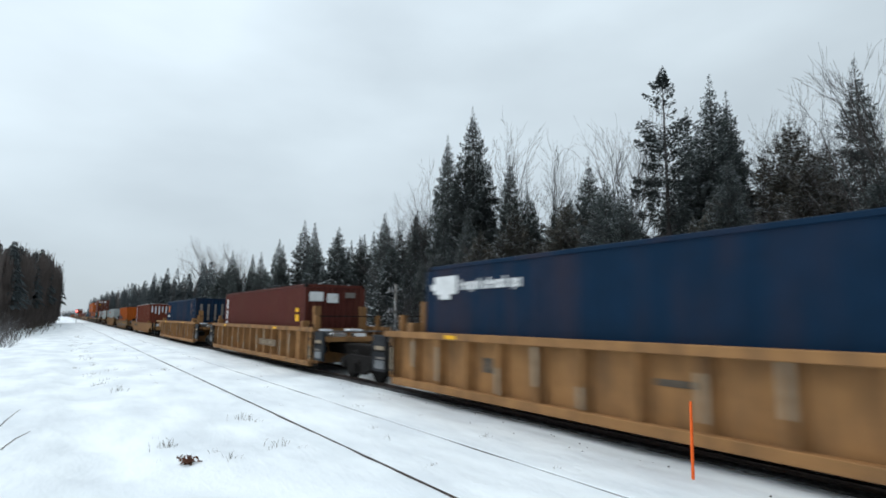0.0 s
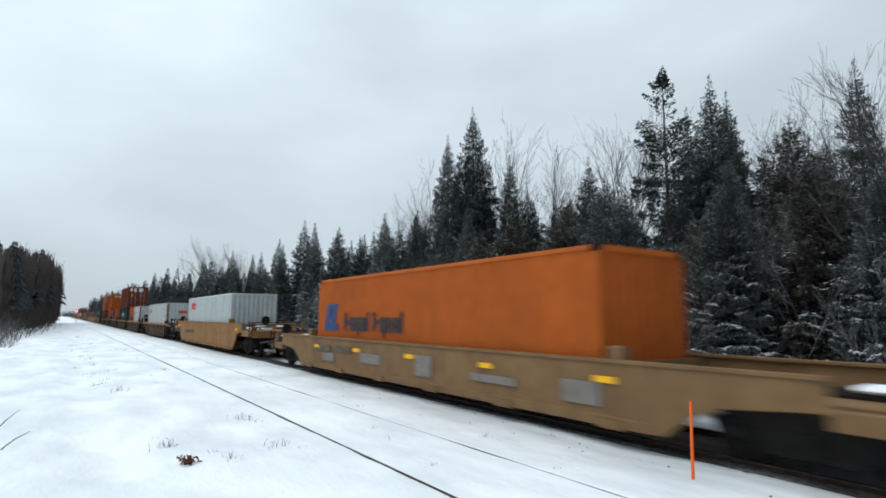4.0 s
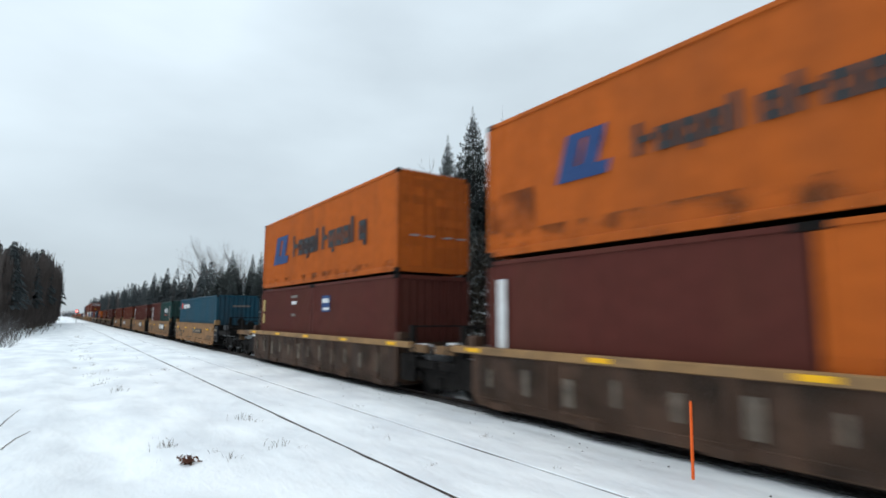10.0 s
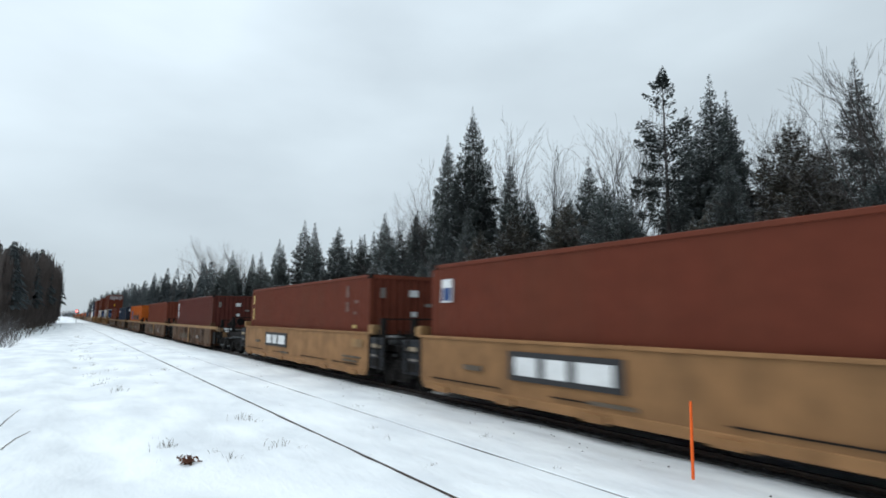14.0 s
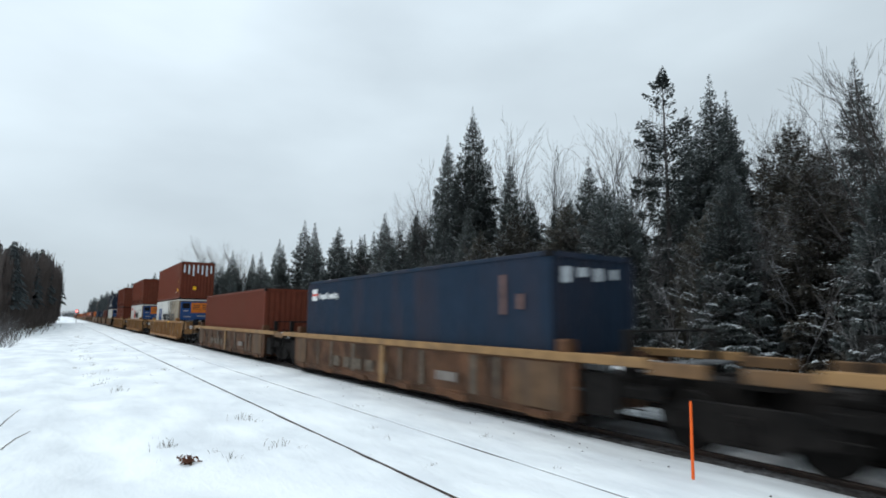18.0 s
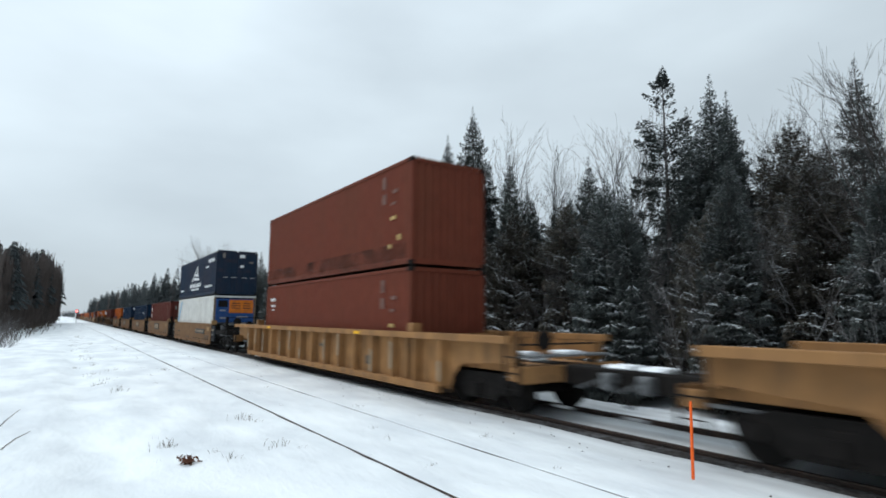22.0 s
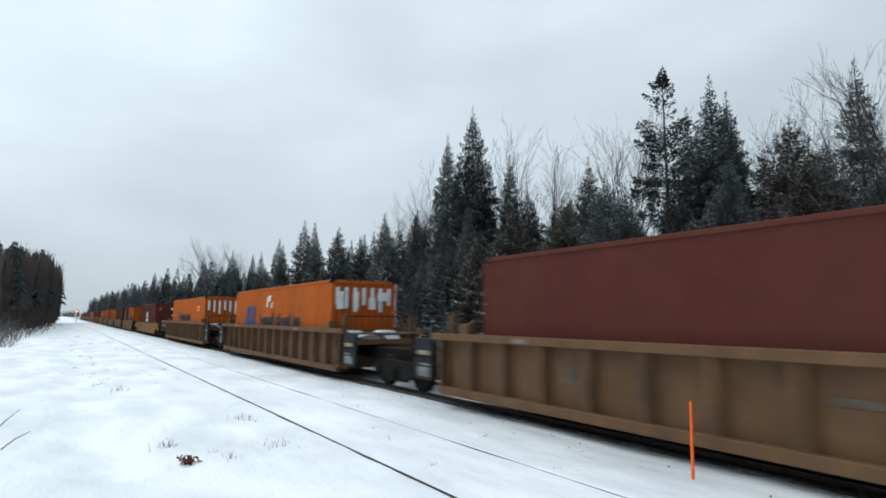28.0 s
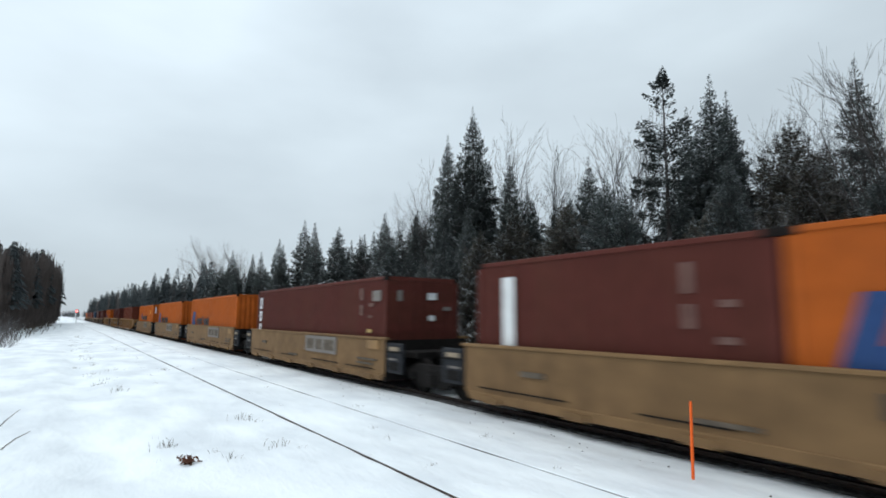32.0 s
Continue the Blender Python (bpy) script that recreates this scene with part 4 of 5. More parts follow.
        for x, w in ((-6.5, 0.9), (5.2, 1.3)):
            part("patch_plate", Shape().box(x, x + w, -edge - 0.004, -edge + 0.0, low + 0.14, 1.12), PATCHED, base, "paler patched side plate")
        for i, x in enumerate((-4.6, -3.5, -1.9, 0.9, 1.9, 3.9, 4.7)):
            part("weld_strip", Shape().box(x, x + 0.12 + 0.05 * (i % 3), -edge - 0.006, -edge + 0.0, low + 0.16, 1.12), WORN_DARK, base)
    else:
        for x in (-4.9, 3.4):
            mark("reflector", x, x + 0.4, top - 0.12, top - 0.04, YELLOW_MARK if style != "brown" else GREY_MARK, 0.016)
    if style in ("chord", "rust"):
        part("soot_stain", Shape().box(-b + 0.25, b - 0.25, -edge - 0.003, -edge + 0.01, low + 0.02, 1.12 if has_chord else top - 0.1), SOOT_FILM, base, "dark grime streaked over the side")
    if style == "brown" and last:
        for i, (x, w, z, g) in enumerate(((-2.9, 0.5, 0.5, 0.7), (-2.1, 0.4, 0.45, 0.6), (-1.4, 0.6, 0.75, 0.35), (-0.5, 0.35, 0.5, 0.65), (0.2, 0.5, 0.4, 0.3))):
            part("graffiti", Shape().prism([(x, z), (x + w, z + 0.05), (x + w * 0.8, z + g), (x + w * 0.1, z + g * 0.9)], -inner - 0.012, -inner - 0.004), GRAFFITI, base, "faded pale green spray paint")
    if front:
        truck_under(base, axle[1])
    if rear:
        truck_under(base, -axle[-1])
    CARS[key] = base
    return base


# place of each load's rear edge at the start, kind of car, its trucks (f, r, c: coupled), loads from rear to front, upper tier after a bar
CONSIST = [
    (-11.33, "ribbed", "fr", "blue:a"), (-31.82, "ribbed", "r", "maroon:b"), (-52.40, "ribbed", "rc", "blue:c"),
    (-76.58, "slope", "frc", "red:snow"), (-101.44, "dull", "frc", "orange:d"), (-125.94, "slope_high", "frc", "grey:e"),
    (-148.21, "chord", "frc", "grey:f"), (-168.82, "chord", "fr", "orange20:g+grey20:g"), (-184.70, "chord", "r", "green:h|red:h"),
    (-201.01, "chord", "r", "maroon20:i+orange20:g"), (-216.95, "chord", "r", "maroon20:j+orange20:j|orange:j"), (-233.05, "chord", "rc", "maroon20:k+maroon20:l|orange:k"),
    (-254.13, "plate", "fr", "teal:m"), (-270.61, "plate", "r", "maroon20:n+green20:n"), (-286.89, "plate", "r", "maroon:o"), (-302.27, "plate_left", "r", "red:p"), (-317.80, "plate_left", "rc", "red:q"),
    (-338.40, "rust", "fr", "maroon:r"), (-356.34, "rust", "r", "red:"), (-375.10, "rust", "r", "orange:s"), (-393.75, "rust", "r", "navy:t"), (-411.20, "rust", "rc", "red:"),
    (-433.34, "ribbed_single", "frc", "white:u|red:streaked"), (-457.76, "ribbed_single", "frc", "white:v|red:w"), (-481.91, "ribbed_single", "frc", "red:x|red:w"),
    (-504.45, "plate_clean", "fr", "white:y|navy:y"), (-520.68, "plate_clean", "r", "maroon:z"), (-536.73, "plate_clean", "r", "blue:1"), (-553.18, "plate_clean", "r", "blue:2"), (-569.18, "plate_clean", "rc", "orange:d"),
    (-591.50, "brown", "fr", "maroon:"), (-611.83, "brown", "r", "orange:3"), (-631.79, "brown", "rc", "orange:4"),
    (-654.47, "slope", "frc", "maroon:5"), (-674.9, "plate_dull", "fr", "maroon20:n+orange20:g"), (-691.2, "plate_dull", "r", "maroon:o"), (-707.2, "plate_dull", "r", "orange:d"), (-723.3, "plate_dull", "r", "orange:d"), (-739.4, "plate_dull", "rc", "orange:4"),
    (-760.0, "ribbed", "fr", "red:"), (-780.4, "ribbed", "r", "maroon:"), (-800.8, "ribbed", "rc", "orange:d"),
    (-824.0, "rust", "fr", "maroon:"), (-842.4, "rust", "r", "maroon:"), (-861.0, "rust", "rc", "blue:2"),
    (-884.0, "chord", "fr", "red:"), (-900.0, "chord", "r", "maroon:"), (-916.0, "chord", "r", "red:"), (-932.0, "chord", "rc", "orange:d"),
]
SPEED = 20.8
BED = {"plate_dull": 0.15, "chord": 0.17, "ribbed_single": 0.32, "ribbed": 0.23}     # height of a load's base in the well, 0.26 elsewhere

# marks on the side (s: from the rear end, upwards) and on the leading end (e)
W, K, B, R, Y, G = WHITE_MARK, BLACK_MARK, BLUE_MARK, RED_MARK, YELLOW_MARK, GREY_MARK
TALL = [("u", 0.35, 0.68, 2.1, 2.58, W), ("u", 0.35, 0.68, 1.56, 1.98, W), ("u", 0.35, 0.68, 1.02, 1.44, W)]
T = TAIL_MARK
TAIL = [("s", 10.6, 10.78, 2.25, 2.6, T), ("s", 10.6, 10.78, 1.8, 2.1, T), ("s", 11.2, 11.45, 2.05, 2.15, T), ("s", 11.15, 11.35, 1.72, 1.8, T), ("s", 11.1, 11.35, 1.3, 1.4, Y_WORN)]
TAIL20 = [("s", 4.75, 4.9, 2.1, 2.55, T), ("s", 4.75, 4.9, 1.6, 1.95, T), ("s", 5.3, 5.5, 1.9, 2.0, T), ("s", 5.25, 5.5, 1.4, 1.5, T)]
PLATES = [("e", 0.35, 0.5, 2.2, 2.5, G), ("e", 1.35, 1.65, 2.25, 2.45, W), ("e", 1.4, 1.6, 1.65, 1.8, W), ("e", 1.9, 2.15, 1.95, 2.05, G)]
LOW_WORD = [("l", 0.5, 1.65, 1.2, 2.05, B), ("w", 2.1, 6.0, 1.22, 1.78, K)]
MARKS = {
    ("blue", "a"): [("s", 0.35, 1.25, 2.2, 2.62, W), ("s", 0.2, 0.55, 2.3, 2.45, W), ("s", 0.55, 1.0, 2.08, 2.2, W), ("w", 1.35, 3.4, 2.28, 2.52, W)],
    ("maroon", "b"): TALL + [("s", 11.2, 11.6, 1.5, 1.75, Y), ("s", 11.25, 11.55, 1.85, 2.0, Y), ("e", 0.15, 0.7, 2.25, 2.6, W), ("e", 0.85, 1.3, 2.2, 2.55, W), ("e", 1.6, 2.0, 2.4, 2.6, G)],
    ("blue", "c"): [("x", 0.6, 1.6, 2.0, 2.55, ORANGE_UNIT), ("w", 0.5, 1.75, 1.62, 1.8, W)] + TAIL[:3] + [("e", 0.3 + 0.45 * i, 0.45 + 0.45 * i, 1.4, 2.5, G) for i in range(4)],
    ("red", "snow"): TALL + TAIL[:2],
    ("red", "streaked"): TAIL + [("s", 11.0, 11.3, 0.55, 0.8, Y), ("s", 10.3, 10.6, 0.5, 0.56, W), ("e", 0.9, 1.15, 0.7, 0.95, Y)],
    ("orange", "d"): LOW_WORD,
    ("grey", "e"): [("s", 1.2, 1.75, 2.1, 2.55, R), ("w", 1.9, 2.8, 2.3, 2.55, R), ("s", 1.9, 2.7, 2.1, 2.22, R)],
    ("grey", "f"): [("s", 11.98, 12.16, 0.2, 2.8, RUST_MARK), ("e", 0.03, 0.16, 0.2, 2.8, RUST_MARK), ("e", 2.25, 2.4, 0.2, 2.8, RUST_MARK), ("s", 1.1, 1.65, 1.95, 2.4, R), ("w", 1.8, 2.7, 2.12, 2.36, R), ("e", 0.95, 1.6, 2.0, 2.2, R), ("s", 10.2, 11.4, 2.3, 2.36, G), ("s", 10.9, 11.5, 1.7, 1.8, G)],
    ("orange", "g"): LOW_WORD[:1] + [("w", 2.1, 5.85, 1.22, 1.78, K), ("s", 4.5, 4.8, 2.05, 2.17, Y_WORN), ("s", 5.2, 5.5, 2.05, 2.2, Y_WORN)],
    ("grey", "g"): [("s", 0.7, 1.45, 1.9, 2.3, G), ("s", 2.9, 3.3, 2.2, 2.3, G), ("s", 4.85, 5.0, 1.3, 1.75, RUST_MARK), ("e", 0.5, 0.9, 1.6, 1.9, K), ("e", 1.6, 1.8, 1.2, 1.6, K), ("s", 5.9, 6.04, 0.15, 2.8, RUST_MARK), ("e", 0.0, 0.11, 0.15, 2.8, RUST_MARK), ("e", 2.33, 2.43, 0.15, 2.8, RUST_MARK), ("e", 1.25, 1.75, 1.75, 2.2, RUST_MARK)],
    ("green", "h"): [("w", 5.0, 7.6, 1.75, 2.25, W), ("s", 5.0, 7.6, 1.5, 1.55, R), ("s", 9.95, 10.1, 1.6, 2.5, G), ("s", 10.8, 11.0, 2.0, 2.3, G)],
    ("red", "h"): [("s", 0.2, 0.6, 2.05, 2.55, W)] + TAIL + [("e", 0.2, 0.5, 2.3, 2.7, W), ("e", 0.7, 1.0, 2.2, 2.7, W), ("e", 1.3, 1.8, 2.2, 2.7, W), ("e", 0.35, 0.55, 1.6, 1.9, Y), ("e", 1.4, 1.8, 1.5, 1.9, G)],
    ("maroon", "i"): [("s", 0.3, 0.62, 2.1, 2.6, W), ("s", 0.3, 0.62, 1.4, 1.95, W)] + TAIL20,
    ("maroon", "j"): [("s", 0.3, 0.55, 1.1, 2.5, W)], ("orange", "j"): [("l", 2.0, 3.2, 1.2, 2.05, B), ("w", 3.7, 8.3, 1.32, 1.85, K), ("s", 0.15, 12.0, 0.03, 0.5, RUST_FILM), ("s", 7.6, 11.9, 2.2, 2.7, RUST_FILM), ("s", 0.1, 1.4, 0.5, 1.3, SOOT_FILM), ("e", 0.5, 0.7, 2.3, 2.55, W), ("e", 0.9, 1.1, 2.3, 2.55, W), ("e", 1.3, 1.5, 2.3, 2.55, W)],
    ("maroon", "k"): [("s", 0.28, 0.55, 1.95, 2.45, Y_WORN), ("s", 0.28, 0.55, 1.45, 1.85, Y_WORN), ("s", 3.9, 4.6, 2.45, 2.55, G), ("s", 4.0, 4.5, 2.2, 2.32, W), ("s", 4.0, 4.4, 1.75, 1.85, G)],
    ("maroon", "l"): [("s", 0.9, 1.6, 1.9, 2.45, B), ("s", 0.95, 1.5, 2.2, 2.35, W), ("s", 1.0, 1.55, 1.96, 2.04, W)],
    ("orange", "k"): [("l", 1.5, 3.3, 0.95, 2.1, B), ("w", 3.9, 10.4, 1.12, 1.95, K), ("s", 0.15, 12.0, 0.03, 0.35, RUST_FILM)],
    ("teal", "m"): [("s", 0.7, 1.25, 2.2, 2.6, R), ("w", 1.45, 3.8, 2.22, 2.58, W), ("e", 0.9, 1.9, 2.2, 2.3, G)],
    ("maroon", "n"): [("s", 0.8, 1.15, 1.15, 2.55, W)] + TAIL20, ("green", "n"): [("w", 2.5, 4.3, 1.95, 2.35, W), ("s", 2.5, 4.3, 1.7, 1.75, R), ("s", 5.0, 5.35, 1.4, 2.5, G), ("e", 0.6, 1.6, 2.2, 2.4, G)],
    ("maroon", "o"): TALL + TAIL + [("s", 11.4, 11.9, 2.2, 2.5, G)] + PLATES, ("red", "p"): [("s", 0.4, 0.8, 1.98, 2.52, W), ("s", 0.44, 0.76, 2.02, 2.32, B)] + TAIL + PLATES + [("e", 0.3, 0.55, 2.05, 2.5, B), ("e", 0.3, 0.55, 1.6, 1.85, Y_WORN)],
    ("red", "q"): [("s", 0.3, 0.5, 2.2, 2.6, Y_WORN), ("s", 0.3, 0.5, 1.5, 2.0, Y_WORN)] + TAIL + PLATES, ("maroon", "r"): TALL[:2] + PLATES,
    ("orange", "s"): [("l", 1.5, 3.4, 1.2, 2.25, B), ("w", 4.2, 10.2, 1.2, 1.98, K)],
    ("navy", "t"): [("s", 0.45, 0.9, 2.2, 2.6, W), ("s", 0.5, 0.95, 2.36, 2.44, R), ("w", 1.1, 2.7, 2.25, 2.45, W)] + [("s", 10.8, 10.93, 1.7, 2.5, T), ("s", 11.3, 11.45, 1.8, 2.1, T), ("e", 0.3, 0.5, 2.3, 2.6, SNOW_TWIG), ("e", 0.75, 0.95, 2.42, 2.6, SNOW_TWIG), ("e", 1.2, 1.4, 2.35, 2.6, SNOW_TWIG), ("e", 1.7, 1.85, 2.4, 2.6, SNOW_TWIG)],
    ("white", "u"): [("s", 6.4, 12.15, 0.1, 2.85, DUST), ("l", 1.4, 3.3, 1.25, 2.25, B), ("w", 4.0, 10.3, 1.28, 1.98, K)],
    ("white", "v"): [("w", 0.45, 2.1, 2.35, 2.6, R), ("u", 3.7, 5.2, 1.35, 2.25, R), ("d", 4.05, 4.25, 1.5, 2.1, R), ("d", 4.5, 4.62, 1.5, 1.9, R), ("w", 5.5, 8.8, 1.35, 2.2, K), ("s", 10.1, 10.8, 2.2, 2.32, G), ("s", 10.2, 10.6, 1.5, 1.6, Y_WORN)],
    ("red", "w"): TAIL + [("s", 0.3, 11.9, 0.03, 0.6, SOOT_FILM), ("s", 11.0, 11.15, 0.5, 0.62, Y_WORN), ("s", 11.5, 11.65, 0.7, 0.85, Y_WORN)], ("red", "x"): [("w", 0.6, 1.25, 2.22, 2.38, W), ("w", 0.66, 1.2, 1.98, 2.1, W), ("s", 0.7, 1.15, 1.84, 1.88, W)] + TAIL,
    ("white", "y"): [("d", 0.15, 0.5, 1.3, 2.7, LIGHT_BLUE_MARK)],
    ("navy", "y"): [("t", 4.7, 7.3, 1.08, 2.1, W), ("w", 4.1, 8.0, 0.66, 0.98, W), ("s", 4.7, 7.3, 0.45, 0.56, W), ("w", 0.45, 1.9, 0.5, 0.64, W), ("w", 10.0, 11.8, 2.05, 2.3, W), ("s", 9.3, 10.2, 1.75, 1.85, W), ("w", 9.3, 11.3, 0.5, 0.65, W)] + PLATES,
    ("maroon", "z"): [("s", 0.5, 0.95, 2.1, 2.45, W), ("s", 0.5, 0.95, 1.55, 1.85, W)] + TAIL + PLATES[:2], ("blue", "1"): [("w", 9.2, 10.1, 1.9, 2.15, W)], ("blue", "2"): [("w", 0.7, 1.5, 2.3, 2.5, W), ("e", 0.2, 2.2, 2.5, 2.7, SNOW_TWIG)],
    ("orange", "3"): [("l", 1.8, 3.5, 1.22, 2.1, B), ("w", 4.2, 9.4, 1.2, 1.78, K), ("d", 5.1, 5.28, 2.05, 2.5, W), ("d", 5.42, 5.62, 2.28, 2.55, W), ("d", 5.75, 5.88, 2.0, 2.25, W), ("e", 0.2, 0.45, 1.9, 2.5, W), ("e", 0.8, 1.0, 1.9, 2.5, W), ("e", 1.4, 1.65, 1.9, 2.3, W), ("e", 1.75, 2.1, 2.2, 2.5, W)],
    ("orange", "4"): [("l", 2.6, 3.35, 1.5, 2.05, B), ("w", 3.7, 7.7, 1.35, 1.92, K), ("s", 9.8, 10.6, 2.2, 2.3, Y), ("s", 9.8, 10.6, 2.0, 2.08, Y)],
    ("maroon", "5"): [("d", 5.25, 5.62, 1.5, 2.02, W), ("u", 5.86, 6.32, 1.5, 2.06, W), ("s", 6.38, 6.56, 1.5, 2.06, W), ("s", 6.56, 6.86, 1.5, 1.64, W), ("z", 5.27, 6.88, 1.0, 1.44, W)] + TAIL[:3] + PLATES,
}
DOORS = {"h", "j", "k", "2", "y", "s", "o", "p", "5"}
MOVING = []


def load_box(code, x, z, upper):
    color, _, style = code.partition(":")
    size = 20 if color.endswith("20") else 40
    color = color[:-2] if size == 20 else color
    end = "reefer" if color == "white" and size == 40 else "doors" if style in DOORS else "wall"
    return container(color, size, style, end, style in ("snow", "streaked", "3", "4"), MARKS.get((color, style), ()), upper, 2.591 if (color, style) == ("navy", "y") else HIGH), x, z


def build_train():
    for rear_edge, style, trucks, loads in CONSIST:
        middle = rear_edge + FORTY / 2
        car = well_car(style, "f" in trucks, "r" in trucks, "c" in trucks, rear_edge > -660)
        MOVING.append((car, middle, 0.0))
        z = BED.get(style, 0.26)
        for tier in loads.split("|"):
            pair = tier.split("+")
            for i, code in enumerate(pair):
                x = middle if len(pair) == 1 else middle + (TWENTY / 2 + 0.038) * (1 if i else -1)
                box, x, zz = load_box(code, x, z, z > 1)
                MOVING.append((box, x, zz))
            z += HIGH + 0.06


build_train()


# ---- trees ----
rng = np.random.default_rng(11)


def blades(base, way, side, length, width, bend):
    """Kite-shaped sprigs: one four-cornered blade each, bent down at its tip."""
    tip = base + way * length[:, None]
    tip[:, 2] -= bend * length
    mid = base + way * (length * 0.5)[:, None]
    v = np.stack([base, mid + side * width[:, None], tip, mid - side * width[:, None]], 1)
    return v.reshape(-1, 3)


def quads(v, name, mat, limbs=None):
    """Four-cornered blades as one mesh, with the bark-coloured limbs that carry them."""
    me = bpy.data.meshes.new(name)
    n = len(v) // 4
    verts, faces = v.tolist(), np.arange(n * 4).reshape(n, 4).tolist()
    if limbs:
        faces += [tuple(i + n * 4 for i in f) for f in limbs.f]
        verts += limbs.v
    me.from_pydata(verts, [], faces)
    me.materials.append(mat)
    if limbs:
        me.materials.append(BARK)
        me.polygons.foreach_set("material_index", [0] * n + [1] * len(limbs.f))
    return me


def spruce_meshes(seed, high, wide, start, droop, snow, mat, sprig=0.13, slope=0.34, gap=0.25, count=7, ragged=0.22, cover=1.5, bare_core=0.08, tuft=0.0):
    """Trunk, needles and snow of one conifer: whorls of boughs, each a drooping frond of many short sprigs.
    slope, wide: how fast the crown widens below its tip, and how far; gap: between whorls; bare_core: the bare share of a bough."""
    r = np.random.default_rng(seed)
    trunk = Shape().tube((0, 0, -0.6), (0, 0, high * 0.5), 0.011 * high, 0.007 * high, 8).tube((0, 0, high * 0.5), (0, 0, high), 0.007 * high, 0.006, 6)
    limbs = Shape()
    B, W, S, L, caps = [], [], [], [], []
    z = start * high
    while z < high - 0.05:
        d = high - z
        reach = wide * (1 - math.exp(-slope * d / wide)) * d / (d + 0.35) + 0.03
        f = z / high
        low = min(1.0, (z - start * high) / (0.12 * high) + 0.55)
        turn = r.random() * 6.283
        k = count if reach > 0.35 else 4
        for i in range(k):
            if r.random() < ragged * 0.35:
                continue
            a = turn + 6.283 * (i + 0.5 * r.random()) / k
            R = reach * low * (1 - ragged + 1.3 * ragged * r.random())
            zz = z + gap * (r.random() - 0.5)
            lift = 0.9 * f ** 2 - droop * (1 - f) + 0.16 * (r.random() - 0.5)
            curl = 0.22 * (1 - f)
            out, across = np.array([math.cos(a), math.sin(a), 0]), np.array([-math.sin(a), math.cos(a), 0])
            if R > 0.45 and (i % 2 == 0 or tuft):
                limbs.tube((0, 0, zz), tuple(out * R * 0.85 + np.array([0, 0, zz + lift * R * 0.85 + curl * R * 0.7])), 0.008 + 0.010 * R, 0.004, 3, False)
            half = 0.40 if R > 0.5 else 0.5
            n = max(6, int(cover * 1.9 * half * R * (R + 0.12) / (sprig * sprig * 0.55)))
            s = bare_core + (1 - bare_core) * r.random(n) ** 0.75
            w = half * R * (1 - s) ** 0.55 * np.minimum(1, 0.25 + s * 3.2)
            u = (2 * r.random(n) - 1)
            u = np.sign(u) * np.abs(u) ** 0.8
            p = out * (R * s)[:, None] + across * (u * w)[:, None]
            sag = 0.30 * np.abs(u) * w
            hang = min(0.34, 0.30 * R) * r.random(n) ** 1.6
            p[:, 2] = zz + R * (lift * s + curl * s * s) - sag - hang + 0.04 * (r.random(n) - 0.5)
            way = out * (0.45 + 0.6 * r.random(n))[:, None] + across * (np.sign(u) * (0.25 + 0.75 * np.abs(u)) + 0.5 * (r.random(n) - 0.5))[:, None]
            way[:, 2] = lift * 0.5 + 0.55 * f - 0.32 * np.abs(u) + 0.7 * (r.random(n) - 0.55)
            way /= np.linalg.norm(way, axis=1)[:, None]
            sd = np.cross(way, np.array([0, 0, 0.7]) + 1.5 * (r.random((n, 3)) - 0.5))
            sd /= np.linalg.norm(sd, axis=1)[:, None] + 1e-6
            size = sprig * (0.65 + 0.7 * r.random(n)) * (0.38 + 0.62 * min(1.0, R / 1.0))
            B.append(p), W.append(way), S.append(sd), L.append(size)
            load = snow * (1.25 - 0.85 * f) * r.random() ** 0.8 * 2.6
            patch = np.sin(5.0 * p[:, 0] + 2.0 * z + seed) + np.sin(5.5 * p[:, 1] - 1.5 * z) + 0.8
            keep = (hang < 0.09) & (r.random(n) < 1.5 * load * np.clip(patch, 0.06, 1.3) * (0.3 + 0.9 * s) * 0.5)
            if keep.any():
                m = int(keep.sum())
                flat = way[keep] * np.array([1, 1, 0.35])
                side = np.cross(flat, np.array([0, 0, 1.0])) + 0.5 * (r.random((m, 3)) - 0.5)
                caps.append(blades(p[keep] + np.array([0, 0, 0.035]), flat, side, size[keep] * 1.1, size[keep] * 0.34, 0.18))
        # the dense inner twigs round the trunk
        n = int(26 * gap / 0.25) if not tuft and reach > 0.2 else 0
        if n:
            a, e = r.random(n) * 6.283, reach * (0.12 + 0.55 * r.random(n))
            B.append(np.stack([np.cos(a) * e * 0.5, np.sin(a) * e * 0.5, z + gap * (r.random(n) - 0.5) - droop * 0.3 * e], 1))
            w = np.stack([np.cos(a), np.sin(a), 0.6 * r.random(n) - 0.55 + 0.8 * f * f], 1)
            W.append(w / np.linalg.norm(w, axis=1)[:, None])
            S.append(np.stack([-np.sin(a), np.cos(a), 1.2 * (r.random(n) - 0.5)], 1))
            L.append((0.10 + 0.42 * e) * (0.7 + 0.5 * r.random(n)))
        z += gap * (0.75 + 0.5 * r.random()) * (0.45 + 0.55 * min(1.0, reach / 0.9))
